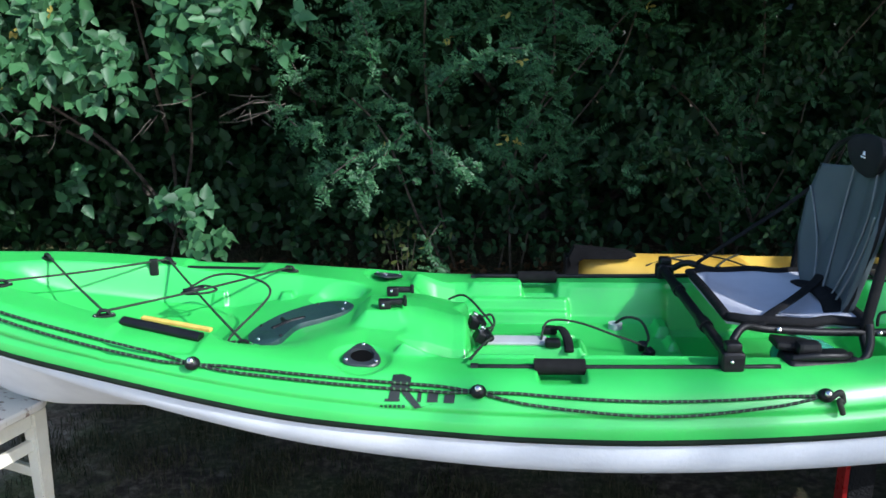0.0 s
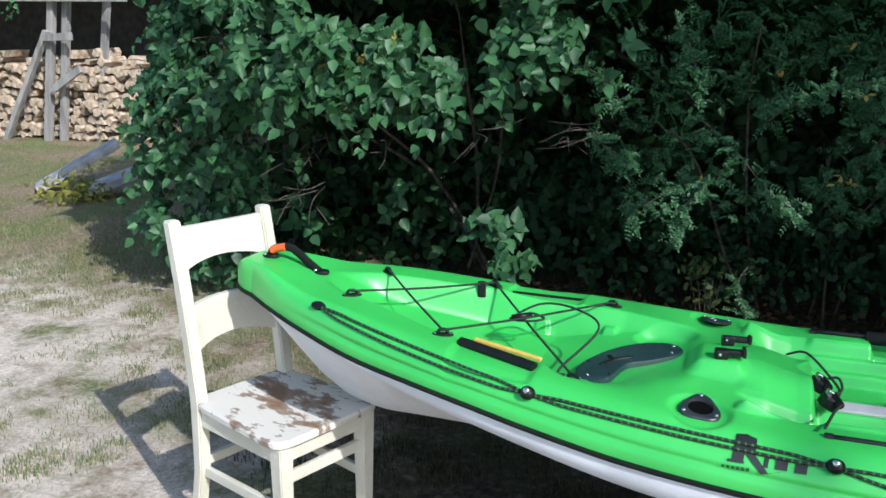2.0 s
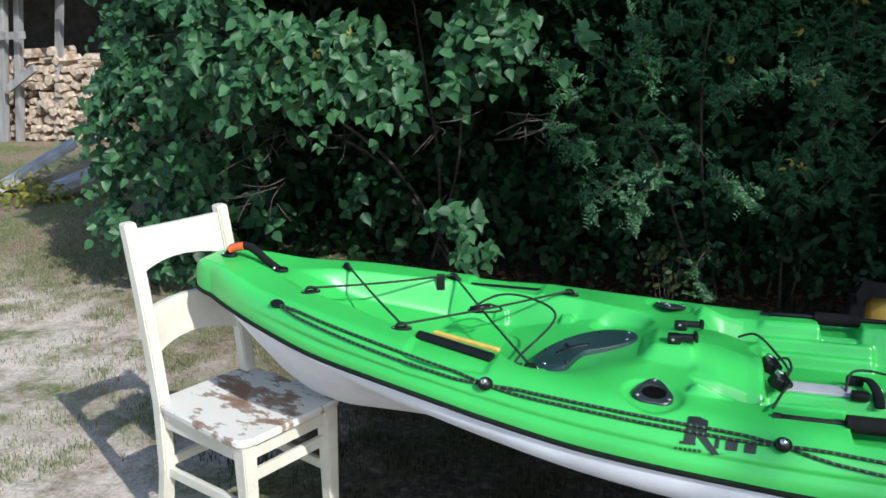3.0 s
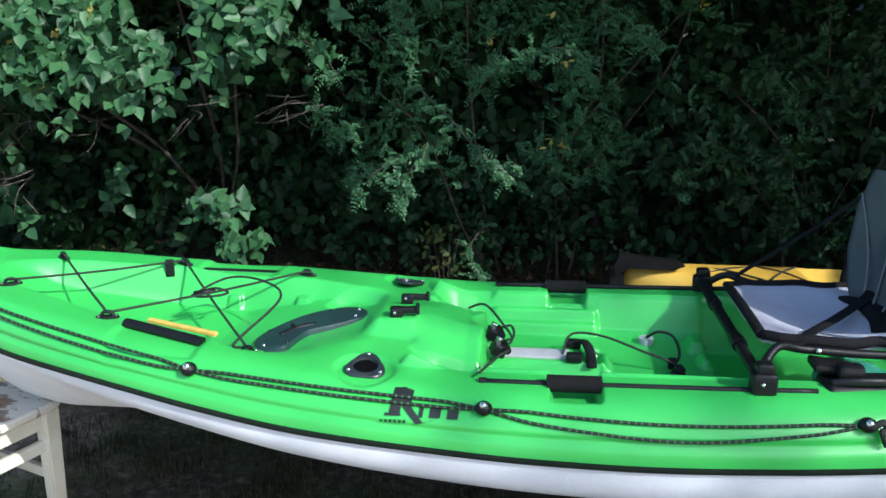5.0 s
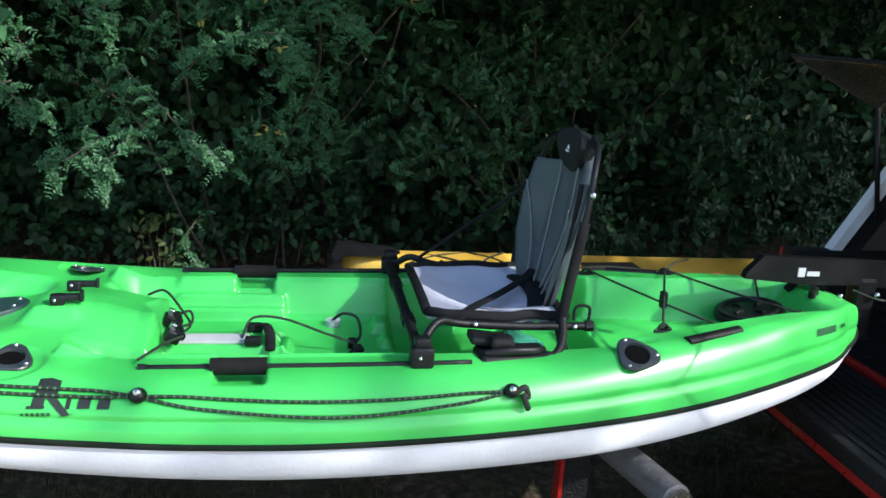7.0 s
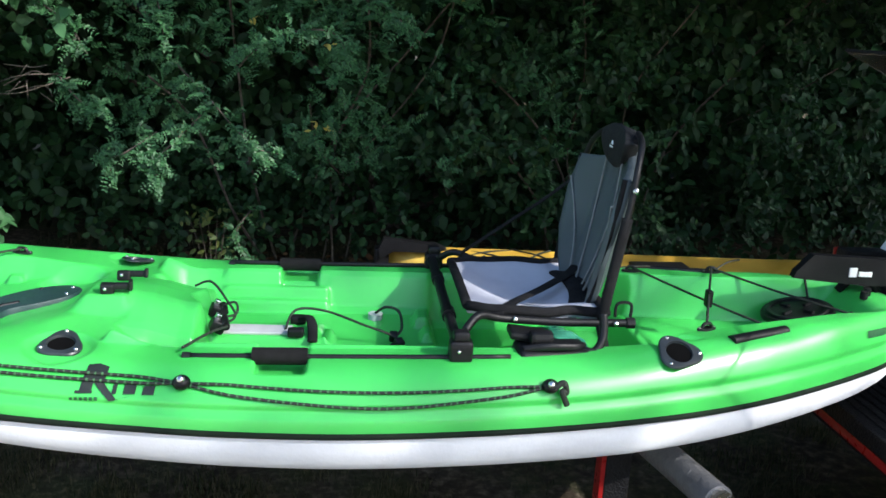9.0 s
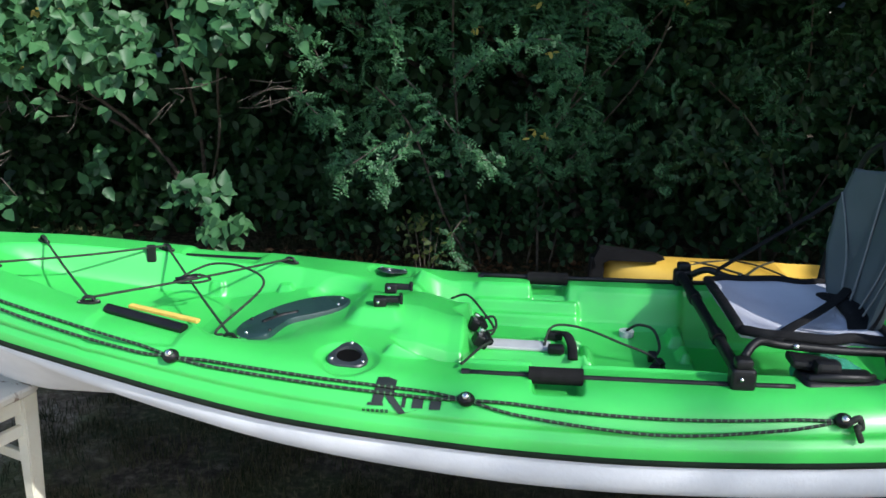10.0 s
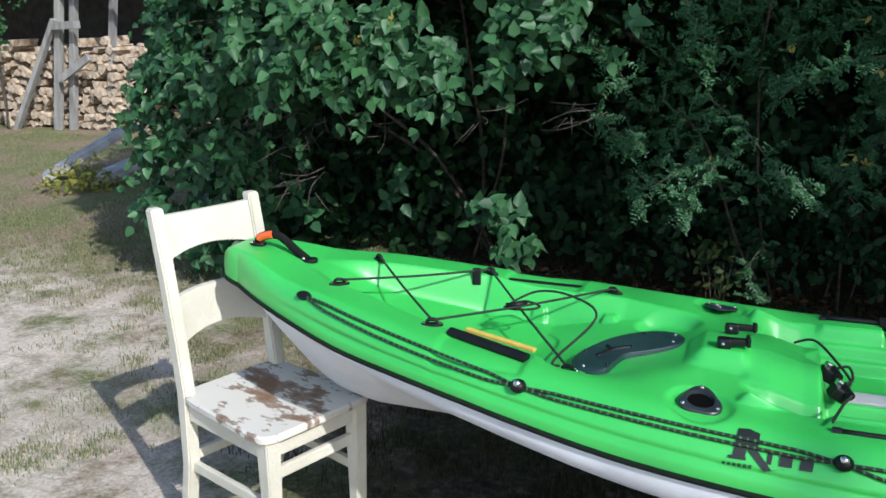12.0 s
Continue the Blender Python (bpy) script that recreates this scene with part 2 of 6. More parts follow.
def mesh(name, verts, faces, mat, parent=None, label="", smooth=False, kind=""):
    me = bpy.data.meshes.new(name)
    me.from_pydata([tuple(v) for v in verts], [], [tuple(f) for f in faces])
    me.materials.append(mat)
    me.update()
    if smooth:
        me.polygons.foreach_set("use_smooth", [True] * len(me.polygons))
    ob = new(name, me)
    adopt(ob, parent)
    return tagged(ob, label, "", "", kind)


def part(name, bm, mat, parent, label="", smooth=False, angle=None):
    me = bpy.data.meshes.new(name)
    bmesh.ops.recalc_face_normals(bm, faces=bm.faces)
    bm.to_mesh(me)
    bm.free()
    me.materials.append(mat)
    if smooth:
        me.polygons.foreach_set("use_smooth", [True] * len(me.polygons))
        if angle:
            me.set_sharp_from_angle(angle=radians(angle))
    ob = new(name, me)
    adopt(ob, parent)
    return tagged(ob, label)


def box(bm, m, size, bevel=0.0, seg=2):
    r = bmesh.ops.create_cube(bm, size=1.0, matrix=m @ Matrix.Diagonal((*size, 1)))
    if bevel:
        edges = {e for v in r["verts"] for e in v.link_edges}
        bmesh.ops.bevel(bm, geom=list(edges), offset=bevel, segments=seg, affect="EDGES", profile=0.6)
    return bm


def boxed(m, size, bevel=0.0, seg=2):
    return box(bmesh.new(), m, size, bevel, seg)


def spline(pts, n=8):
    """A smooth line through the points."""
    p = [Vector(q) for q in pts]
    out = []
    for i in range(len(p) - 1):
        a, b, c, d = p[max(i - 1, 0)], p[i], p[i + 1], p[min(i + 2, len(p) - 1)]
        for k in range(n):
            t = k / n
            out.append(0.5 * (2 * b + (c - a) * t + (2 * a - 5 * b + 4 * c - d) * t * t + (3 * b - a - 3 * c + d) * t ** 3))
    return out + [p[-1]]


def tube(bm, pts, r, sides=8, taper=None, flat=1.0, cap=True):
    """A tube along the points; flat squeezes it across its second axis."""
    pts = [Vector(p) for p in pts]
    rings, side = [], None
    for i, p in enumerate(pts):
        d = (pts[min(i + 1, len(pts) - 1)] - pts[max(i - 1, 0)]).normalized()
        if side is None:
            side = d.cross(Vector((0, 0, 1)) if abs(d.z) < 0.9 else Vector((0, 1, 0))).normalized()
        side = (side - d * side.dot(d)).normalized()
        up = side.cross(d)
        q = r if taper is None else r + (taper - r) * i / (len(pts) - 1)
        rings.append([bm.verts.new(p + side * math.cos(a) * q + up * math.sin(a) * q * flat) for a in (2 * math.pi * k / sides for k in range(sides))])
    for a, b in zip(rings, rings[1:]):
        for k in range(sides):
            bm.faces.new((a[k], a[(k + 1) % sides], b[(k + 1) % sides], b[k]))
    if cap:
        bm.faces.new(rings[0][::-1])
        bm.faces.new(rings[-1])
    return bm


def tubed(pts, r, sides=8, **k):
    return tube(bmesh.new(), pts, r, sides, **k)


def disc(bm, m, rx, ry, h, n=28, hole=0.0):
    """An oval plate with a rounded rim, along z of m; hole is the inner share left open."""
    prof = [(1.0, 0.0), (1.0, h * 0.6), (0.96, h)]
    prof += [(hole + 0.04, h), (hole, h * 0.7), (hole, 0.0)] if hole else []
    rings = [[bm.verts.new(m @ Vector((rx * s * math.cos(a), ry * s * math.sin(a), z))) for a in (2 * math.pi * k / n for k in range(n))] for s, z in prof]
    for a, b in zip(rings, rings[1:]):
        for k in range(n):
            bm.faces.new((a[k], a[(k + 1) % n], b[(k + 1) % n], b[k]))
    if not hole:
        bm.faces.new(rings[-1])
        bm.faces.new(rings[0][::-1])
    return bm


def ball(bm, c, r, sz=1.0):
    bmesh.ops.create_uvsphere(bm, u_segments=14, v_segments=8, radius=r, matrix=Matrix.Translation(c) @ Matrix.Diagonal((1, 1, sz, 1)))
    return bm


def smooth_step(x, a, b):
    t = np.clip((x - a) / (b - a), 0, 1)
    return t * t * (3 - 2 * t)


def prism(bm, outline, m, h):
    """A flat plate of thickness h from an outline in the plane of m."""
    lo = [bm.verts.new(m @ Vector((x, y, 0))) for x, y in outline]
    hi = [bm.verts.new(m @ Vector((x, y, h))) for x, y in outline]
    bm.faces.new(lo[::-1])
    bm.faces.new(hi)
    n = len(lo)
    for i in range(n):
        bm.faces.new((lo[i], lo[(i + 1) % n], hi[(i + 1) % n], hi[i]))
    return bm

# ---- the ground ----
gx = np.unique(np.concatenate([np.linspace(-400, -20, 8), np.linspace(-14, 8, 180), np.linspace(12, 400, 8)]))
gy = np.unique(np.concatenate([np.linspace(-400, -20, 8), np.linspace(-6, 10, 130), np.linspace(14, 400, 8)]))


def ground_height(x, y):
    """Low lumps in the yard; flat under the chair and the truck."""
    return 0.012 * noise.noise(Vector((x * 1.3, y * 1.3, 0))) + 0.006 * noise.noise(Vector((x * 5, y * 5, 3)))


gv = [(x, y, ground_height(x, y) if -14 <= x <= 8 and -6 <= y <= 10 else 0.0) for y in gy for x in gx]
nx = len(gx)
gf = [(j * nx + i, j * nx + i + 1, (j + 1) * nx + i + 1, (j + 1) * nx + i) for j in range(len(gy) - 1) for i in range(nx - 1)]
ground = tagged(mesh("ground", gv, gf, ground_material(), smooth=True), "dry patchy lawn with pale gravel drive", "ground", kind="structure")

# ---- the green kayak ----
BOW, STERN, MID, HALF = -1.447, 1.618, 0.1115, 1.5585
SHEER = ([-1.47, -1.445, -1.43, -1.40, -1.33, -1.19, -1.04, -0.79, -0.55, -0.29, -0.02, 0.36, 0.70, 1.01, 1.20, 1.38, 1.52, 1.58, 1.62],
         [0.735, 0.744, 0.768, 0.786, 0.782, 0.752, 0.738, 0.705, 0.682, 0.660, 0.645, 0.648, 0.656, 0.678, 0.688, 0.700, 0.700, 0.688, 0.640])
SEAMZ = ([-1.47, -1.42, -1.37, -1.164, -0.99, -0.83, -0.69, -0.57, -0.34, -0.10, 0.10, 0.30, 0.50, 0.87, 1.03, 1.33, 1.51, 1.57, 1.62],
         [0.712, 0.706, 0.700, 0.671, 0.645, 0.631, 0.616, 0.600, 0.572, 0.556, 0.545, 0.541, 0.543, 0.550, 0.555, 0.575, 0.588, 0.600, 0.620])
KEEL = ([-1.47, -1.42, -1.36, -1.25, -1.18, -1.10, -1.00, -0.80, -0.50, 0.00, 0.50, 0.90, 1.25, 1.43, 1.56, 1.62],
        [0.700, 0.680, 0.640, 0.530, 0.470, 0.428, 0.412, 0.415, 0.400, 0.375, 0.358, 0.372, 0.430, 0.485, 0.550, 0.600])


def glide(x, table):
    """Smooth curve through a table, with no overshoot between its points."""
    xs, ys = np.array(table[0]), np.array(table[1])
    x = np.clip(np.asarray(x, float), xs[0], xs[-1])
    h, d = np.diff(xs), np.diff(ys) / np.diff(xs)
    m = np.concatenate([[d[0]], np.where(d[:-1] * d[1:] > 0, 2 * d[:-1] * d[1:] / np.where(d[:-1] + d[1:] == 0, 1, d[:-1] + d[1:]), 0), [d[-1]]])
    i = np.clip(np.searchsorted(xs, x, "right") - 1, 0, len(h) - 1)
    t = (x - xs[i]) / h[i]
    return ys[i] * (1 + 2 * t) * (1 - t) ** 2 + h[i] * m[i] * t * (1 - t) ** 2 + ys[i + 1] * t * t * (3 - 2 * t) + h[i] * m[i + 1] * t * t * (t - 1)


def beam(x):
    x = np.asarray(x, float)
    u = np.abs(x - MID) / HALF
    blunt = np.where(np.asarray(x) < 0, 0.088, 0.105) * np.sqrt(np.maximum(0.0004, 1 - (np.maximum(u - 0.90, 0) / 0.10) ** 2)) * (u > 0.90)
    blunt_end = np.sqrt(np.maximum(0.0005, 1 - np.maximum(0, (x - 1.46) / (STERN - 1.46)) ** 2.2))
    return np.maximum(0.42 * np.maximum(0.004, 1 - u ** 2.4) ** 0.8, blunt) * blunt_end


def sheer(x):
    return glide(x, SHEER)


def block(x, y, x0, x1, w0, soft_x, soft_y):
    """1 inside a stretch of the deck, falling off softly to 0 round it."""
    a = np.abs(y)
    return smooth_step(x, x0 - soft_x / 2, x0 + soft_x / 2) * (1 - smooth_step(x, x1 - soft_x / 2, x1 + soft_x / 2)) * (1 - smooth_step(a, w0 - soft_y / 2, w0 + soft_y / 2))


def notch(x, a):
    """Hollows cut a little way into the gunwale: under each rail grip, at each slot, at each rod holder."""
    grip = 0.030 * smooth_step(x, 0.116, 0.126) * (1 - smooth_step(x, 0.206, 0.216)) * smooth_step(a, 0.228, 0.238) * (1 - smooth_step(a, 0.352, 0.360))
    bar = 0.007 * smooth_step(x, -0.765, -0.745) * (1 - smooth_step(x, -0.580, -0.560)) * smooth_step(a, 0.19, 0.205) * (1 - smooth_step(a, 0.315, 0.335))
    cup = 0.009 * (1 - smooth_step(np.hypot(x + 0.237, (a - 0.290) * 0.9), 0.048, 0.066))
    return grip + bar + cup


# cross-sections of the cockpit: distances from the centre line and heights
CONSOLE = ([0.0, 0.045, 0.060, 0.140, 0.155, 0.178, 0.205, 0.240, 0.252, 0.30],
           [0.0, -0.002, -0.006, -0.034, -0.042, -0.080, -0.078, -0.034, -0.024, -0.022])
LEDGES = ([0.0, 0.047, 0.060, 0.185, 0.194, 0.209, 0.217, 0.231, 0.240, 0.252, 0.30],
          [0.588, 0.587, 0.560, 0.558, 0.587, 0.589, 0.615, 0.617, 0.645, 0.652, 0.653])
WELL = ([0.0, 0.190, 0.214, 0.236, 0.250, 0.30], [0.556, 0.559, 0.570, 0.640, 0.652, 0.653])
UNDER_SEAT = ([0.0, 0.190, 0.214, 0.240, 0.254, 0.30], [0.524, 0.525, 0.535, 0.635, 0.653, 0.655])


def deck_z(x, y):
    """The height of the moulded deck."""
    x, y = np.asarray(x, float), np.asarray(y, float)
    a = np.abs(y)
    rim = sheer(x)
    # bow hold: its floor rises to the tip and, behind, to the level of the console
    w = np.interp(x, [-1.2, -1.1, -0.8, -0.45, -0.28], [0.03, 0.075, 0.175, 0.205, 0.19])
    bed = np.interp(x, [-1.2, -1.0, -0.8, -0.62, -0.5, -0.42, -0.33, -0.25], [0.735, 0.665, 0.618, 0.600, 0.622, 0.634, 0.645, 0.658])
    bed = bed + 0.014 * smooth_step(-y, 0.06, 0.2) * smooth_step(x, -0.42, -0.33)
    ease = smooth_step(x, -0.60, -0.50) * (y < 0)
    m = smooth_step(x, -1.2, -1.05) * (1 - smooth_step(x, -0.30, -0.235)) * (1 - smooth_step(a, w - 0.026 - 0.03 * ease, w + 0.018 + 0.07 * ease))
    z = rim * (1 - m) + m * bed
    # the round scoop before the console
    z = z - 0.020 * (1 - smooth_step(np.hypot((x + 0.345) / 0.075, (y - 0.145) / 0.055), 0.65, 1.1))
    # small moulded posts against the hold's side
    for cx in (-0.66, -0.485):
        q = (1 - smooth_step(np.abs(x - cx), 0.012, 0.022)) * smooth_step(a, 0.158, 0.174) * (1 - smooth_step(a, 0.205, 0.225))
        z = np.maximum(z, z * (1 - q) + q * 0.640)
    # block in front of the console that carries the clamps
    h = block(x, y + 0.03, -0.268, -0.10, 0.075, 0.045, 0.05)
    z = np.maximum(z, z * (1 - h) + h * 0.686)
    # cockpit: the console with its sloping shoulders, then the ledges, the plain well, the part under the seat
    ridge = np.interp(x, [-0.2, -0.12, -0.055], [0.690, 0.682, 0.664])
    deep = 1 - 0.6 * smooth_step(-x, 0.10, 0.17) * smooth_step(a, 0.15, 0.19)
    console = ridge + np.interp(a, *CONSOLE) * np.where(a > 0.06, deep, 1.0)
    ledges, well, rear = np.interp(a, *LEDGES), np.interp(a, *WELL), np.interp(a, *UNDER_SEAT)
    k1 = smooth_step(x, -0.058 + 0.03 * smooth_step(a, 0.0, 0.05), -0.005)
    k2 = smooth_step(x, 0.205, 0.240) * (1 - smooth_step(a, 0.03, 0.05)) + smooth_step(x, 0.232, 0.246) * smooth_step(a, 0.03, 0.05)
    k3 = smooth_step(x, 0.482, 0.500)
    c = console * (1 - k1) + k1 * ledges
    c = c * (1 - k2) + k2 * well
    c = c * (1 - k3) + k3 * rear
    # foot block behind the spine, and the pair of posts before the seat
    c = c + 0.020 * block(x, y + 0.01, 0.236, 0.256, 0.052, 0.012, 0.016)
    c = c + 0.026 * block(x, y - 0.135, 0.445, 0.480, 0.034, 0.014, 0.016) + 0.020 * block(x, y - 0.045, 0.458, 0.480, 0.030, 0.014, 0.016)
    c = c + 0.026 * block(x, y + 0.135, 0.445, 0.480, 0.034, 0.014, 0.016)
    m = smooth_step(x, -0.178, -0.152) * (1 - smooth_step(x, 0.955 - 0.07 * smooth_step(a, 0.19, 0.25), 1.0 - 0.07 * smooth_step(a, 0.19, 0.25))) * (1 - smooth_step(a, 0.250, 0.262))
    z = z * (1 - m) + m * c
    z = z - notch(x, a)
    # stern tank well
    w = np.interp(x, [0.95, 1.0, 1.2, 1.45], [0.195, 0.195, 0.150, 0.110])
    m = smooth_step(x, 0.925, 0.965) * (1 - smooth_step(x, 1.42, 1.50)) * (1 - smooth_step(a, w - 0.03, w + 0.012))
    z = z * (1 - m) + m * np.interp(x, [0.93, 0.98, 1.05, 1.3, 1.5], [0.580, 0.575, 0.578, 0.59, 0.66])
    # sunk flat round each rear rod holder
    z = z - 0.006 * (1 - smooth_step(np.hypot(x - 0.955, (a - 0.27) * 1.2), 0.045, 0.065))
    return z


RIM = 0.74


def rim_point(x, th, plain=True):
    """Round the gunwale: th from 0 (flat deck) to 90 degrees (seam)."""
    b, zs = float(beam(x)), float(glide(x, SEAMZ))
    zt = float(sheer(x))
    s, c = math.sin(th), math.cos(th)
    y = b * (RIM + (1 - RIM) * s ** 0.88)
    z = zs + (zt - zs) * c ** 0.86
    k = (z - zs) / max(zt - zs, 1e-4)
    y -= 0.009 * math.exp(-((k - 0.40) / 0.055) ** 2) * min(1, b / 0.1) * float(smooth_step(x, -1.25, -0.95))   # moulded crease above the seam
    if not plain:
        z -= float(notch(x, y))
    return y, z


def side_at(x, z, out=0.0):
    """The point of the near gunwale at that height, and its outward normal."""
    lo, hi = 0.0, math.pi / 2
    for _ in range(40):
        mid = (lo + hi) / 2
        lo, hi = (mid, hi) if rim_point(x, mid)[1] > z else (lo, mid)
    y, zz = rim_point(x, lo)
    y2, z2 = rim_point(x, min(lo + 0.05, math.pi / 2 - 1e-3))
    nrm = Vector((0, -(zz - z2), (y2 - y))).normalized()
    return Vector((x, -y, zz)) + nrm * out, nrm


kx = np.unique(np.concatenate([MID - HALF * 0.9999 * np.cos(np.linspace(0, 0.62, 70)), np.linspace(-1.15, 1.38, 600), MID + (STERN - MID) * 0.9999 * np.cos(np.linspace(0.62, 0, 70))]))
vin = np.linspace(-1, 1, 261)
ths = np.linspace(0, math.pi / 2, 25)[1:]
dv = []
for x in kx:
    b = float(beam(x))
    ys = vin * b * RIM
    zs = deck_z(np.full_like(ys, x), ys)
    edge = [rim_point(x, t, False) for t in ths]
    dv += [(x, -y, z) for y, z in edge[::-1]] + [(x, y, z) for y, z in zip(ys, zs)] + [(x, y, z) for y, z in edge]
row = len(vin) + 2 * len(ths)


def lattice(n, row, flip=False):
    f = [(i * row + j, (i + 1) * row + j, (i + 1) * row + j + 1, i * row + j + 1) for i in range(n - 1) for j in range(row - 1)]
    return [q[::-1] for q in f] if flip else f


kayak = thing("kayak", (0, 0, 0.36), "bright green sit-on-top fishing kayak with white hull propped up", "kayak")
deck = mesh("deck", dv, lattice(len(kx), row), GREEN, kayak, "glossy bright green moulded deck", smooth=True)
# hull: an upright band under the seam, a rounded chine, then a shallow vee to the keel
BAND = ([-1.47, -1.30, -1.10, -0.90, -0.75, -0.60, -0.33, -0.10, 0.30, 0.80, 1.05, 1.36, 1.52, 1.62],
        [0.004, 0.008, 0.018, 0.036, 0.049, 0.056, 0.068, 0.077, 0.083, 0.084, 0.076, 0.060, 0.036, 0.012])
hv = []
for x in kx:
    b, zs, zk, h = float(beam(x)), float(glide(x, SEAMZ)), float(glide(x, KEEL)), float(glide(x, BAND))
    zk = min(zk, zs - h - 0.012)
    belly = float(np.interp(x, [-1.35, -1.0, -0.5], [0.62, 0.52, 0.60]))
    half = [(b - 0.006 * min(1, b / 0.1), zs), (0.985 * b, zs - 0.45 * h), (0.955 * b, zs - 0.85 * h), (0.90 * b, zs - h - 0.003), (0.80 * b, zs - h - 0.06 * (zs - h - zk)),
            (0.45 * b, zs - h - belly * (zs - h - zk)), (0.14 * b, zk + 0.05 * (zs - zk)), (0.0, zk)]
    line = spline([(-y, z, 0) for y, z in half], 3)
    hv += [(x, p.x, p.y) for p in line] + [(x, -p.x, p.y) for p in line[-2::-1]]
hull = mesh("hull", hv, lattice(len(kx), len(hv) // len(kx), True), WHITE_HULL, kayak, "white plastic hull, scuffed", smooth=True)
sx = kx[2:-2:3]
seam_line = [Vector((x, -float(beam(x)), float(glide(x, SEAMZ)))) for x in sx] + [Vector((x, float(beam(x)), float(glide(x, SEAMZ)))) for x in sx[::-1]]
part("seam_trim", tubed(seam_line + seam_line[:1], 0.0062, 6), SEAM, kayak, "thin black seam strip", smooth=True)


def deck_frame(x, y, out=0.0, spin=0.0):
    """A pose on the deck with z along its normal."""
    e = 0.012
    z = float(deck_z(x, y))
    n = Vector((-(float(deck_z(x + e, y)) - float(deck_z(x - e, y))) / (2 * e), -(float(deck_z(x, y + e)) - float(deck_z(x, y - e))) / (2 * e), 1)).normalized()
    q = n.to_track_quat("Z", "Y").to_matrix().to_4x4()
    t = q.to_3x3() @ Vector((1, 0, 0))
    off = math.atan2(t.y, t.x)
    return Matrix.Translation(Vector((x, y, z)) + n * out) @ q @ Matrix.Rotation(spin - off, 4, "Z")


def cleat(at, spin=0.0):
    """A small black pad eye: base plate, arch and a steel screw at either end."""
    m = Matrix.Translation(at) @ Matrix.Rotation(spin, 4, "Z")
    bm = bmesh.new()
    disc(bm, m, 0.024, 0.009, 0.005, 16)
    tube(bm, [m @ Vector(p) for p in spline([(-0.012, 0, 0.004), (-0.007, 0, 0.013), (0.007, 0, 0.013), (0.012, 0, 0.004)], 4)], 0.004, 6)
    ob = part("cleat", bm, BLACK, kayak, "", smooth=True, angle=40)
    for s in (-1, 1):
        part("screw", disc(bmesh.new(), m @ Matrix.Translation((0.018 * s, 0, 0.004)), 0.0035, 0.0035, 0.003, 8), STEEL, ob)
    return at


def on(x, y, up=0.0):
    return Vector((x, y, float(deck_z(x, y)) + up))


C1, C2 = cleat(on(-1.065, -0.110), 0.6), cleat(on(-1.065, 0.110), -0.6)
C3, C4 = cleat(on(-0.797, -0.203), 0.3), cleat(on(-0.797, 0.203), -0.3)
C6, C5 = cleat(on(-0.505, -0.192), 0.1), cleat(on(-0.490, 0.238), -0.1)
UP = Vector((0, 0, 0.012))


def cord(pts, r=0.0029, name="bungee_cord", label="", n=8):
    return part(name, tubed(spline(pts, n) if n else pts, r, 7), CORD, kayak, label, smooth=True)


def sagging(a, b, s=0.004):
    return [a, (a + b) / 2 - Vector((0, 0, s)), b]


cord(sagging(C1 + UP, C4 + UP), label="thin black bungee cord crossing the bow hold")
cord(sagging(C2 + UP, C3 + UP))
cord(sagging(C3 + UP, C5 + UP))
cord(sagging(C4 + UP, C6 + UP))
M = (C4 + C6) / 2 + UP
cord([M + Vector((-0.05, 0.0, 0.008)), M + Vector((-0.01, 0.035, 0.016)), M + Vector((0.03, 0.02, 0.012)), M + Vector((0.005, -0.005, 0.010)), M + Vector((-0.045, 0.005, 0.008)),
      M + Vector((0.01, 0.075, 0.03)), M + Vector((0.10, 0.05, 0.035)), M + Vector((0.17, -0.03, 0.02)), C6 + Vector((-0.035, 0.03, 0.012)), C6 + Vector((-0.02, 0.015, 0.006))], 0.0029)
part("cord_hook", tubed([M + Vector((-0.045, 0.0, 0.012)), M + Vector((0.0, 0.02, 0.016))], 0.007, 8), BLACK, kayak, smooth=True)
clip = C1 + (C4 - C1) * 0.90 + UP
part("cord_clip", boxed(Matrix.Translation(clip - Vector((0, 0, 0.016))) @ Matrix.Rotation(0.3, 4, "Z"), (0.022, 0.012, 0.044), 0.004), BLACK, kayak)

# bow carry handle with orange tape
ha, hb = on(-1.352, 0.0), on(-1.205, 0.0)
arch = spline([ha + Vector((0, 0, 0.004)), ha + Vector((0.012, 0, 0.022)), ha + Vector((0.06, 0, 0.030)), hb + Vector((-0.035, 0, 0.024)), hb + Vector((-0.006, 0, 0.004))], 8)
handle = part("carry_handle", tubed(arch, 0.0115, 10, flat=0.7), RUBBER, kayak, "black rubber carry handle", smooth=True)
part("tape", tubed(arch[6:15], 0.0140, 10, flat=0.75), ORANGE, handle, "bright orange tape wrapping")
for p in (ha, hb):
    part("foot", disc(bmesh.new(), Matrix.Translation(p), 0.022, 0.016, 0.008, 16), BLACK, handle)
    part("bolt", ball(bmesh.new(), p + Vector((-0.012, -0.008, 0.008)), 0.005), STEEL, handle)

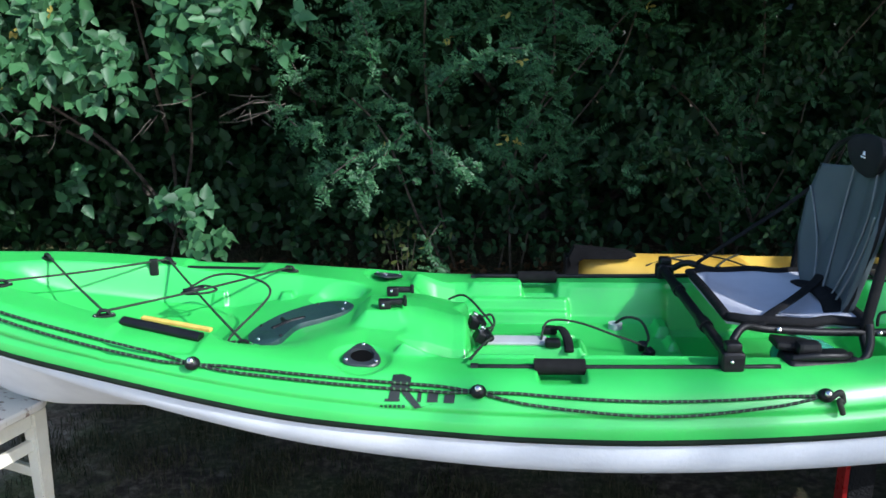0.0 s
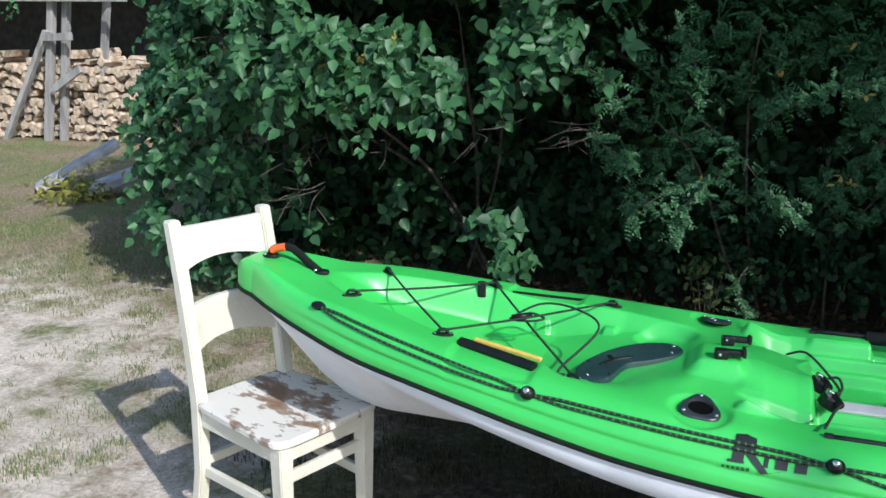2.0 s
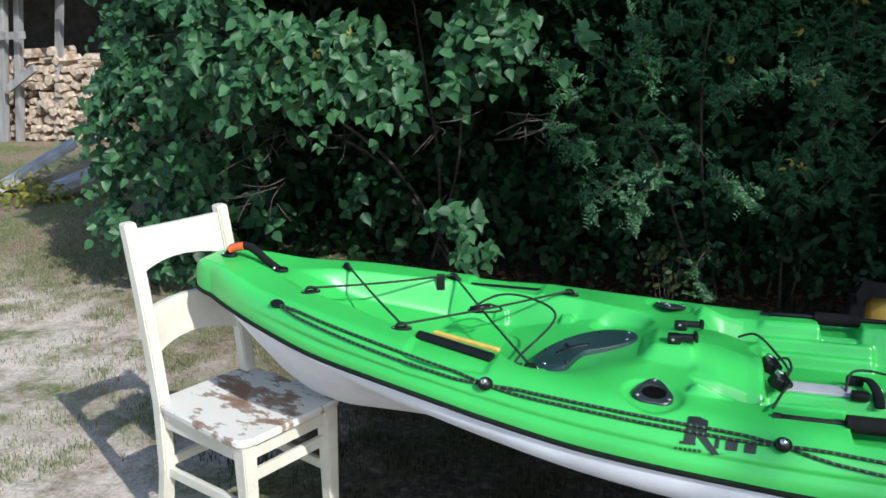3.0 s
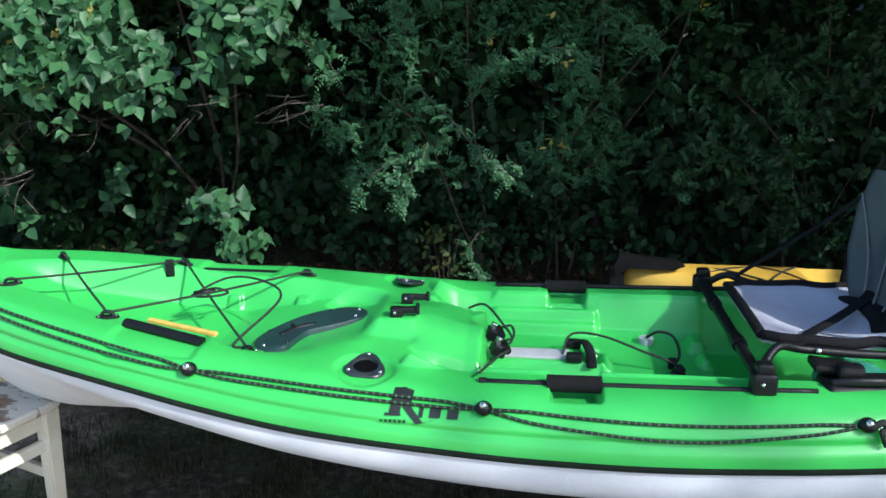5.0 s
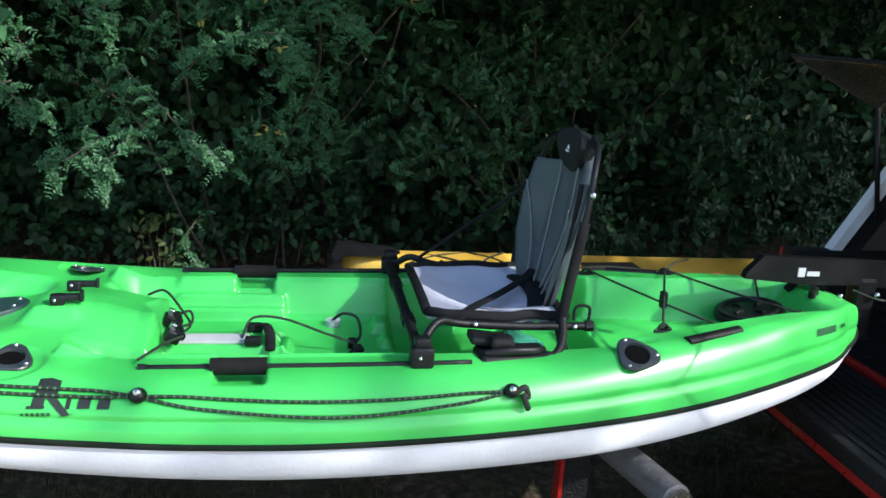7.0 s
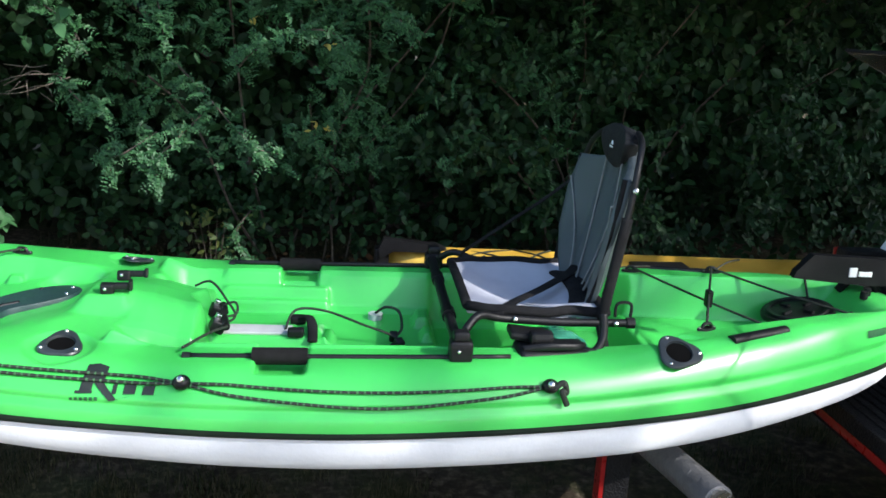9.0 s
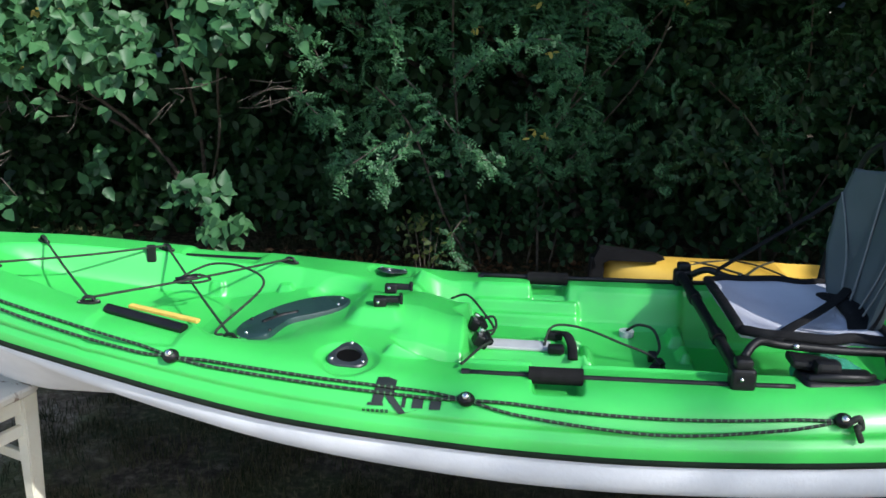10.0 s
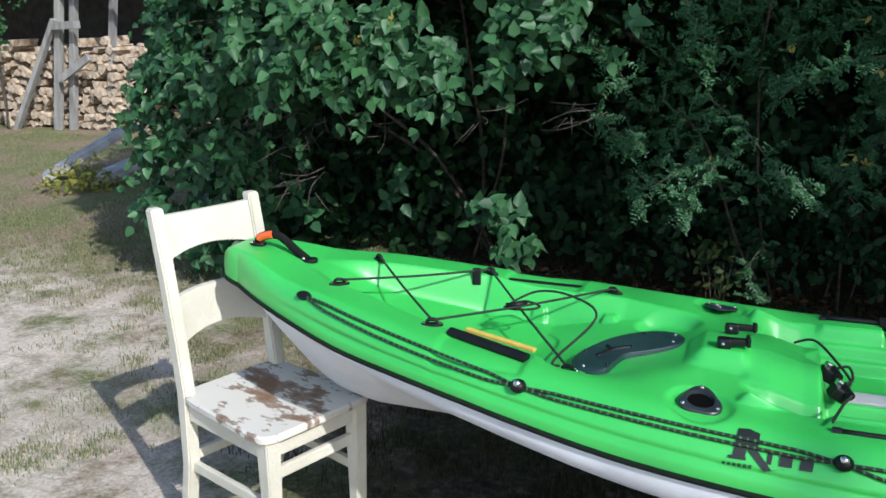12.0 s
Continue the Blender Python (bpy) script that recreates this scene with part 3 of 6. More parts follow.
# doubled shock cord along the side, on three knobs
KNOB = [(-1.108, 0.733), (-0.562, 0.660), (0.0, 0.624), (0.665, 0.621)]
ends = []
for i, (x, z) in enumerate(KNOB):
    p, nrm = side_at(x, z)
    ends.append(p)
    if i == 0:
        q = nrm.to_track_quat("Z", "Y").to_matrix().to_4x4()
        part("cord_eye", disc(bmesh.new(), Matrix.Translation(p) @ q, 0.018, 0.010, 0.010, 14), BLACK, kayak, smooth=True, angle=40)
    else:
        kb = part("knob", ball(bmesh.new(), p + nrm * 0.009, 0.0160, 0.85), BLACK, kayak, "round black cord knob with steel screw", smooth=True)
        part("screw", ball(bmesh.new(), p + nrm * 0.020, 0.0080), STEEL, kb, smooth=True)


def braided():
    """Black cord with pale flecks woven in."""
    m = bpy.data.materials.new("flecked_cord")
    m.use_nodes = True
    n, l = m.node_tree.nodes, m.node_tree.links
    co, w = n.new("ShaderNodeTexCoord"), n.new("ShaderNodeTexWave")
    w.inputs["Scale"].default_value, w.inputs["Distortion"].default_value, w.inputs["Detail"].default_value = 24.0, 4.0, 2.0
    r = n.new("ShaderNodeValToRGB")
    r.color_ramp.elements[0].position, r.color_ramp.elements[0].color = 0.80, (0.008, 0.012, 0.008, 1)
    r.color_ramp.elements[1].position, r.color_ramp.elements[1].color = 0.86, (0.05, 0.15, 0.06, 1)
    l.new(co.outputs["Object"], w.inputs["Vector"])
    l.new(w.outputs["Fac"], r.inputs[0])
    l.new(r.outputs[0], n["Principled BSDF"].inputs["Base Color"])
    n["Principled BSDF"].inputs["Roughness"].default_value = 0.75
    return m


BRAID = braided()
for i in range(3):
    (x0, z0), (x1, z1) = KNOB[i], KNOB[i + 1]
    for s, sag in ((1, (0.002, 0.002, 0.012)[i]), (-1, (0.005, 0.003, 0.024)[i])):
        pts = []
        for k in range(25):
            t = k / 24
            ease = min(1, min(t, 1 - t) * 9)
            x, z = x0 + (x1 - x0) * t, z0 + (z1 - z0) * t + s * (0.0042, 0.0032, 0.0042)[i] * ease - sag * math.sin(math.pi * t) * 1.0
            pts.append(side_at(x, z, 0.005)[0])
        part("deck_cord", tubed(pts, 0.0031, 7), BRAID, kayak, "black cord with pale flecks", smooth=True)
e3 = ends[3]
part("cord_knot", tubed(spline([e3 + Vector((0.0, -0.016, 0.0)), e3 + Vector((0.022, -0.016, 0.016)), e3 + Vector((0.030, -0.014, -0.004)), e3 + Vector((0.020, -0.020, 0.0)), e3 + Vector((0.032, -0.016, -0.028))], 6), 0.006, 7), CORD, kayak, smooth=True)


# printed mark on the side: plain shapes lying on the gunwale
def printed(quads, mat, name, label=""):
    """Patches given by corners (x, z) on the near side, cut into small cells that follow the curve."""
    v, f = [], []
    for q in quads:
        base = len(v)
        for i in range(7):
            for j in range(7):
                s, t = i / 6, j / 6
                a = [q[0][k] + (q[1][k] - q[0][k]) * s for k in (0, 1)]
                b = [q[3][k] + (q[2][k] - q[3][k]) * s for k in (0, 1)]
                v.append(side_at(a[0] + (b[0] - a[0]) * t, a[1] + (b[1] - a[1]) * t, 0.0025)[0])
        f += [(base + i * 7 + j, base + (i + 1) * 7 + j, base + (i + 1) * 7 + j + 1, base + i * 7 + j + 1) for i in range(6) for j in range(6)]
    return mesh(name, v, f, mat, kayak, label)


def rect(x0, x1, z0, z1, slant=0.0):
    return [(x0, z0), (x1, z0), (x1 + slant, z1), (x0 + slant, z1)]


printed([[(-0.172, 0.614), (-0.152, 0.614), (-0.146, 0.645), (-0.166, 0.645)], rect(-0.179, -0.150, 0.612, 0.616), [(-0.152, 0.627), (-0.132, 0.629), (-0.130, 0.642), (-0.148, 0.645)],
         [(-0.150, 0.627), (-0.134, 0.627), (-0.108, 0.6035), (-0.121, 0.6020)], [(-0.121, 0.6020), (-0.108, 0.6035), (-0.086, 0.609), (-0.092, 0.607)]], LOGO, "printed_mark", "black printed mark of plain shapes")
for x0, x1, z0, z1 in ((-0.117, -0.110, 0.611, 0.625), (-0.098, -0.078, 0.611, 0.624), (-0.066, -0.046, 0.610, 0.622)):
    printed([rect(x0, x1, z0, z1, 0.002)], LOGO, "printed_bar", "small black printed block")
for k in range(6):
    printed([rect(-0.188 + 0.0085 * k, -0.1825 + 0.0085 * k, 0.603, 0.607)], DARK_PRINT, "printed_bar", "dark thin printed bar")
printed([rect(1.405, 1.472, 0.658, 0.673)], DARK_PRINT, "printed_bar", "dark green printed bar")
printed([rect(1.49, 1.510, 0.662, 0.670)], DARK_PRINT, "printed_bar")


def rod_holder(x, y, spin):
    """A flush rod holder: three-cornered flange, black disc for the cup's shade, three steel screws."""
    if x > 0.5:
        p, nrm = side_at(x, 0.662, 0.004)
        m = Matrix.Translation((p.x, math.copysign(p.y, y), p.z)) @ Matrix.Rotation(math.copysign(radians(30), -y), 4, "X") @ Matrix.Rotation(spin, 4, "Z") @ Matrix.Scale(0.86, 4)
    else:
        m = deck_frame(x, y, 0.006, spin)
        m = Matrix.Translation(m.translation) @ Matrix.Rotation(math.copysign(radians(12), -y), 4, "X") @ Matrix.Translation(-m.translation) @ m @ Matrix.Scale(0.82, 4)
    out = []
    for k in range(36):
        a = 2 * math.pi * k / 36
        r = 0.048 + 0.006 * math.cos(3 * a)
        out.append((r * math.cos(a) * 1.05, r * math.sin(a) * 0.95))
    bm = bmesh.new()
    n = len(out)
    prof = [(1.0, 0.0), (1.0, 0.004), (0.94, 0.007)]
    rings = [[bm.verts.new(m @ Vector((px * s, py * s, h))) for px, py in out] for s, h in prof]
    for rr, h in ((0.034, 0.008), (0.031, 0.008), (0.029, 0.002)):
        rings.append([bm.verts.new(m @ Vector((rr * math.cos(2 * math.pi * k / n), rr * math.sin(2 * math.pi * k / n), h))) for k in range(n)])
    for a, b in zip(rings, rings[1:]):
        for k in range(n):
            bm.faces.new((a[k], a[(k + 1) % n], b[(k + 1) % n], b[k]))
    h = part("rod_holder", bm, FLANGE, kayak, "black flush rod holder", smooth=True, angle=35)
    # flat black disc stands in for the shade down in the cup
    part("cup", disc(bmesh.new(), m, 0.0295, 0.0295, 0.0025, 24), HOLE_SHADE, h)
    for k in range(3):
        a = 2 * math.pi * k / 3
        part("screw", ball(bmesh.new(), m @ Vector((0.047 * math.cos(a), 0.043 * math.sin(a), 0.007)), 0.0042), STEEL, h)


for x, y, s in ((-0.237, -0.282, 1.60), (-0.237, 0.282, -1.60), (0.934, -0.306, -0.1), (0.934, 0.306, 0.1)):
    rod_holder(x, y, s)


def slot(x0, y0, x1, y1):
    """A black moulded bar let into the deck, with rounded ends."""
    up = 0.005 if y0 < 0 and x0 < 0 else -0.009 if x0 < 0 else -0.004
    a, b = on(x0, y0, up), on(x1, y1, up)
    d = (b - a).normalized()
    bm = tubed([a, a + d * 0.004, b - d * 0.004, b], 0.0135, 10, flat=0.75)
    part("deck_slot", bm, BLACK, kayak, "black deck slot", smooth=True, angle=50)


for s in (-1, 1):
    slot(-0.752, 0.232 * s * 0.92, -0.572, 0.262 * s)
    slot(1.062, 0.254 * s, 1.200, 0.206 * s)

# wooden stick in the hold
part("stick", boxed(Matrix.Translation((-0.665, -0.140, 0.668)) @ Matrix.Rotation(-0.22, 4, "Z") @ Matrix.Rotation(0.08, 4, "Y"), (0.17, 0.014, 0.008), 0.002), WOODSTICK, kayak, "yellow wooden stick lying in the hold")

# comma-shaped rubber plate on the floor of the hold
rim_line = spline([(-0.487, -0.182, 0), (-0.510, -0.130, 0), (-0.498, -0.070, 0), (-0.455, 0.012, 0), (-0.392, 0.066, 0), (-0.330, 0.076, 0), (-0.297, 0.045, 0), (-0.306, -0.006, 0),
                   (-0.355, -0.048, 0), (-0.405, -0.080, 0), (-0.421, -0.128, 0), (-0.432, -0.172, 0), (-0.460, -0.188, 0), (-0.487, -0.182, 0)], 5)[:-1]


def plate_z(p):
    return 0.643 + 0.07 * (p.x + 0.40)


bm = bmesh.new()
rings = []
for grow, up in ((1.0, -0.016), (1.0, 0.003), (0.965, 0.006)):
    c = Vector((-0.415, -0.035, 0))
    rings.append([bm.verts.new((c.x + (p.x - c.x) * grow, c.y + (p.y - c.y) * grow, plate_z(p) + up)) for p in rim_line])
for lo, hi in zip(rings, rings[1:]):
    for k in range(len(lo)):
        bm.faces.new((lo[k], lo[(k + 1) % len(lo)], hi[(k + 1) % len(lo)], hi[k]))
bmesh.ops.triangulate(bm, faces=[bm.faces.new(rings[-1])])
plate = part("hatch_plate", bm, PLATE, kayak, "dark curved rubber plate with screws", smooth=True, angle=40)
for x, y in ((-0.478, -0.165), (-0.492, -0.08), (-0.385, 0.052), (-0.318, 0.052), (-0.318, 0.008), (-0.432, -0.15)):
    part("screw", ball(bmesh.new(), (x, y, plate_z(Vector((x, y, 0))) + 0.006), 0.0042), STEEL if x > -0.33 or y < -0.15 else BLACK, plate)
part("moulded_rib", tubed(spline([(-0.462, -0.10, 0.644), (-0.435, -0.06, 0.646), (-0.40, -0.035, 0.648)], 5), 0.005, 6), BLACK, plate, smooth=True)
part("moulded_rib", tubed(spline([(-0.452, -0.04, 0.646), (-0.435, -0.07, 0.646)], 4), 0.005, 6), BLACK, plate, smooth=True)

# pair of black clamps on the console
for cx, cy in ((-0.200, 0.020), (-0.210, -0.070)):
    m = deck_frame(cx, cy, 0.0, 0.15)
    cl = part("console_clamp", boxed(m @ Matrix.Translation((0, 0, 0.010)), (0.028, 0.024, 0.022), 0.005), BLACK, kayak, "black plastic clamp on the console")
    part("arm", boxed(m @ Matrix.Translation((0.026, 0, 0.014)), (0.044, 0.016, 0.014), 0.004), BLACK, cl)
    part("jaw", boxed(m @ Matrix.Translation((0.046, 0, 0.016)), (0.008, 0.026, 0.020), 0.003), BLACK, cl)
    part("screw", ball(bmesh.new(), m @ Vector((-0.004, -0.013, 0.012)), 0.004), STEEL, cl)

# side rails with foam grips
for s in (-1, 1):
    y = 0.305 * s
    pts = [Vector((x, y, float(sheer(x)) + (0.001 if s < 0 else 0.005))) for x in np.linspace(-0.01, 0.60, 18)]
    rail = part("rail", tubed(pts, 0.0058, 8), BLACK, kayak, "black rail along the cockpit rim", smooth=True)
    part("foam_grip", tubed([Vector((x, y, float(sheer(x)) + 0.002)) for x in np.linspace(0.112, 0.214, 6)], 0.0165, 12), RUBBER, rail, "black foam grip", smooth=True, angle=50)
    part("end_cap", tubed([Vector((x, y, float(sheer(x)) + 0.001)) for x in (-0.015, 0.0)], 0.0075, 8), BLACK, rail)

# grey strip on the spine, paired buckles, foot strap
part("spine_strip", boxed(Matrix.Translation((0.090, -0.014, float(deck_z(0.1, 0)) + 0.002)), (0.150, 0.050, 0.007), 0.003), GREY_STRIP, kayak, "grey plastic strip")
for cx, cy in ((-0.006, 0.034), (0.010, -0.058)):
    m = Matrix.Translation((cx, cy, 0.614)) @ Matrix.Rotation(0.2, 4, "Z") @ Matrix.Rotation(0.5, 4, "Y")
    bk = part("buckle", boxed(m, (0.032, 0.036, 0.026), 0.006, 3), BLACK, kayak, "black buckle block")
    part("roller", tubed([m @ Vector((0.012, -0.024, 0.012)), m @ Vector((0.012, 0.024, 0.012))], 0.009, 10), BLACK, bk, smooth=True, angle=40)
    part("jaw", boxed(m @ Matrix.Translation((-0.006, 0.008, 0.016)), (0.014, 0.014, 0.016), 0.003), STEEL, bk)
cord([on(-0.07, 0.14, 0.004), Vector((-0.03, 0.12, 0.655)), Vector((0.015, 0.05, 0.634)), Vector((0.038, 0.015, 0.612)), Vector((0.026, -0.02, 0.606)), Vector((0.034, -0.07, 0.618)), Vector((0.012, -0.17, 0.640)), Vector((-0.015, -0.30, 0.660))])
cord([Vector((0.0, 0.04, 0.622)), Vector((0.034, 0.045, 0.632)), Vector((0.040, 0.01, 0.616)), Vector((0.008, -0.04, 0.626))])
for cy in (0.038, -0.045):
    part("strap_anchor", boxed(Matrix.Translation((0.175, cy, float(deck_z(0.175, cy)) + 0.010)), (0.036, 0.022, 0.020), 0.006), BLACK, kayak)
part("foot_strap", tubed(spline([Vector((0.180, 0.036, 0.602)), Vector((0.200, 0.020, 0.608)), Vector((0.210, -0.025, 0.602)), Vector((0.212, -0.066, 0.584))], 6), 0.011, 8, flat=0.4), WEB, kayak, "black webbing strap", smooth=True)
cord([Vector((0.15, -0.02, 0.592)), Vector((0.17, 0.03, 0.622)), Vector((0.235, 0.02, 0.625)), Vector((0.32, -0.01, 0.605)), Vector((0.395, -0.02, 0.578)), Vector((0.425, -0.07, 0.548))])
plug = part("drain_plug", tubed([on(0.353, 0.160, 0.0), on(0.353, 0.160, 0.014)], 0.018, 18), GREY_STRIP, kayak, "grey round drain plug", smooth=True, angle=40)
cord([on(0.353, 0.160, 0.014), Vector((0.375, 0.135, 0.597)), Vector((0.405, 0.10, 0.600)), Vector((0.41, 0.03, 0.585)), Vector((0.395, -0.01, 0.578))], 0.0035)
for k, (dx, dy) in enumerate(((0, 0.012), (0.012, -0.012), (0.0, -0.03))):
    part("cord_toggle", boxed(Matrix.Translation((0.390 + dx, -0.015 + dy, 0.575 - 0.006 * k)) @ Matrix.Rotation(0.5 * k, 4, "Z") @ Matrix.Rotation(0.4, 4, "X"), (0.020, 0.022, 0.020), 0.005), BLACK, kayak)

# stern deck: cleats, bungees, round hatch, rudder
R1, R2 = cleat(on(1.000, 0.222), -0.1), cleat(on(1.030, -0.200), 0.3)
R3, R4 = cleat(on(1.200, 0.196), -0.2), cleat(on(1.445, -0.040), 0.6)
R5 = cleat(on(1.415, 0.135), -0.5)
cord(sagging(R1 + UP, on(1.29, -0.12, 0.012)), label="thin black bungee cord over the stern well")
cord(sagging(R3 + UP, R4 + UP))
cord([R3 + UP, (R3 + R2) / 2 + UP, R2 + UP])
cord(sagging(R5 + UP, on(1.40, 0.05, 0.01)))
part("cord_clip", boxed(Matrix.Translation((R3 + R2) / 2 + Vector((0, 0, 0.0))), (0.014, 0.022, 0.040), 0.004), BLACK, kayak)
hm = Matrix.Translation((1.358, 0.035, 0.638)) @ Matrix.Rotation(radians(-12), 4, "Y")
hatch = part("round_hatch", disc(bmesh.new(), hm, 0.084, 0.084, 0.012, 36), BLACK, kayak, "round black screw-in hatch lid", smooth=True, angle=35)
part("lid_ring", disc(bmesh.new(), hm @ Matrix.Translation((0, 0, 0.012)), 0.072, 0.072, 0.006, 36, hole=0.84), BLACK, hatch, smooth=True, angle=35)
for k in range(4):
    a = k * math.pi / 2 + 0.4
    part("lid_grip", boxed(hm @ Matrix.Rotation(a, 4, "Z") @ Matrix.Translation((0.035, 0, 0.015)), (0.024, 0.010, 0.008), 0.002), BLACK, hatch)
part("stern_handle", tubed(spline([on(1.47, 0.07, 0.004), on(1.50, 0.06, 0.028), on(1.53, 0.045, 0.026), on(1.55, 0.04, 0.004)], 6), 0.011, 8), RUBBER, kayak, "black stern carry handle", smooth=True)
for x, y in ((1.485, -0.015), (1.50, 0.0)):
    part("stern_post", tubed([on(x, y, 0), on(x, y, 0.018)], 0.009, 10), BLACK, kayak, smooth=True, angle=40)
part("stern_bolt", ball(bmesh.new(), on(1.57, 0.0, 0.004), 0.007), STEEL, kayak, smooth=True)
# rudder stowed flat over the stern, seen edge-on as a long black blade
rm = Matrix.Translation((0, 0.03, 0)) @ Matrix.Rotation(radians(90), 4, "X")
rud = part("rudder_blade", prism(bmesh.new(), [(1.318, 0.735), (1.322, 0.750), (1.360, 0.792), (1.62, 0.783), (1.78, 0.775), (1.80, 0.70), (1.70, 0.715), (1.60, 0.722), (1.50, 0.720), (1.40, 0.728)], rm, 0.022), BLACK, kayak, "black stowed rudder blade with white printed bars")
for k, (x0, x1, z0, z1) in enumerate(((1.452, 1.470, 0.742, 0.764), (1.476, 1.508, 0.744, 0.755))):
    part("printed_bar", boxed(Matrix.Translation(((x0 + x1) / 2, 0.006, (z0 + z1) / 2)), (x1 - x0, 0.004, z1 - z0)), WHITE_PRINT, rud, "white printed bar" if not k else "")
part("rudder_bracket", boxed(Matrix.Translation((1.645, 0.03, 0.66)), (0.05, 0.05, 0.16), 0.01), BLACK, rud)
part("rudder_bolt", ball(bmesh.new(), (1.665, -0.004, 0.70), 0.008), STEEL, rud, smooth=True)
part("rudder_line", tubed(spline([(1.60, 0.0, 0.712), (1.64, -0.03, 0.700), (1.69, -0.02, 0.690)], 6), 0.003, 6), CORD, rud, smooth=True)

# ---- the seat in the kayak ----
seat = thing("folding_deck_chair", (0.65, 0, 0.53), "folding black-framed kayak seat with pale grey mesh cushion and slate back", "chair")


def bent(name, pts, r, parent=seat, mat=BLACK, label="", n=6, sides=9, flat=1.0):
    return part(name, tubed(spline(pts, n), r, sides, flat=flat), mat, parent, label, smooth=True)


bar = bent("crossbar", [(0.498, -0.30, 0.672), (0.497, 0.0, 0.674), (0.496, 0.315, 0.676)], 0.0120, label="thick black front crossbar")
for y in (-0.12, 0.13):
    part("bar_sleeve", tubed([(0.497, y - 0.018, 0.674), (0.497, y + 0.018, 0.674)], 0.0155, 10), BLACK, bar, smooth=True, angle=40)
for s in (-1, 1):
    foot = part("clamp_foot", boxed(Matrix.Translation((0.502, 0.308 * s, 0.668)), (0.046, 0.038, 0.042), 0.010, 3), BLACK, seat, "black clamp on the rail")
    part("clamp_cap", boxed(Matrix.Translation((0.502, 0.308 * s, 0.697)), (0.032, 0.030, 0.020), 0.008, 3), BLACK, foot)
    part("screw", ball(bmesh.new(), (0.497, 0.308 * s - 0.021, 0.672), 0.004), STEEL, foot)
    bent("side_tube", [(0.515, 0.262 * s, 0.690), (0.545, 0.235 * s, 0.712), (0.60, 0.215 * s, 0.700), (0.72, 0.208 * s, 0.692), (0.87, 0.205 * s, 0.692)], 0.0085)
    part("tube_end", tubed([(0.855, 0.205 * s, 0.692), (0.872, 0.205 * s, 0.692)], 0.0115, 10), BLACK, seat)
    part("bolt", ball(bmesh.new(), (0.62, 0.215 * s - 0.010 * (1 if s < 0 else -1), 0.702), 0.006), STEEL, seat)
    part("bolt", ball(bmesh.new(), (0.83, 0.205 * s - 0.011, 0.694), 0.006), STEEL, seat)
    bent("rear_leg", [(0.80, 0.205 * s, 0.690), (0.815, 0.225 * s, 0.62), (0.82, 0.225 * s, 0.565)], 0.010)
    part("leg_pad", boxed(Matrix.Translation((0.825, 0.222 * s, 0.552)), (0.08, 0.05, 0.03), 0.008), BLACK, seat)
    bent("back_post", [(0.800, 0.205 * s, 0.692), (0.815, 0.205 * s, 0.80), (0.838, 0.198 * s, 0.93), (0.852, 0.178 * s, 1.010), (0.872, 0.125 * s, 1.050), (0.884, 0.06 * s, 1.062)], 0.0070)
    part("bolt", ball(bmesh.new(), (0.845, 0.190 * s - 0.012, 0.966), 0.0065), STEEL, seat)
    bent("tension_strap", [(0.56, 0.225 * s, 0.712), (0.68, 0.224 * s, 0.80), (0.76, 0.218 * s, 0.86), (0.838, 0.205 * s, 0.93)] if s > 0 else
         [(0.585, -0.205, 0.705), (0.62, -0.167, 0.716), (0.70, -0.070, 0.716), (0.781, 0.028, 0.722), (0.81, 0.06, 0.735)], 0.012, mat=WEB, label="black webbing strap", flat=0.2)
    bent("post_wrap", [(0.803, 0.206 * s, 0.70), (0.810, 0.207 * s, 0.76), (0.822, 0.206 * s, 0.84), (0.835, 0.20 * s, 0.91)], 0.0115, mat=WEB, flat=0.8)
part("stern_hook", tubed(spline([(0.835, -0.19, 0.70), (0.838, -0.19, 0.728), (0.866, -0.19, 0.728), (0.868, -0.19, 0.70)], 5), 0.0035, 6), BLACK, seat)

# cushion: a slightly dished mesh panel with a black border
cn = 22
cv = []
for i in range(cn):
    for j in range(cn):
        u, v = i / (cn - 1), j / (cn - 1)
        x = 0.530 + 0.285 * u
        wv = 0.192 - 0.028 * math.exp(-((u - 0.0) / 0.10) ** 2) - 0.022 * math.exp(-((u - 0.75) / 0.12) ** 2)
        y = (2 * v - 1) * wv
        z = 0.708 - 0.022 * math.sin(math.pi * u) * math.sin(math.pi * v) + 0.003 * math.sin(7 * u + 3 * v)
        cv.append((x, y, z))
cush = mesh("cushion", cv, lattice(cn, cn), SEAT_CLOTH, seat, "pale grey mesh cushion, slightly wrinkled", smooth=True)
sol = cush.modifiers.new("depth", "SOLIDIFY")
sol.thickness, sol.offset = 0.016, -1
rim = [Vector(cv[j]) for j in range(cn)] + [Vector(cv[i * cn + cn - 1]) for i in range(1, cn)] + [Vector(cv[(cn - 1) * cn + j]) for j in range(cn - 2, -1, -1)] + [Vector(cv[i * cn]) for i in range(cn - 2, -1, -1)]
part("cushion_border", tubed(rim, 0.0115, 8, flat=0.8), WEB, cush, "black fabric border", smooth=True)

# backrest: curved padded shell with sharp shoulders, piped seams and a black top yoke
def back_at(y, v, off=0.0):
    """A point of the shell: y across in metres, v up (0..1)."""
    return Vector((0.808 + 0.068 * v + 0.018 * math.sin(math.pi * v) - 0.047 * (abs(y) / 0.17) ** 2 + off, y, 0.690 + 0.385 * v))


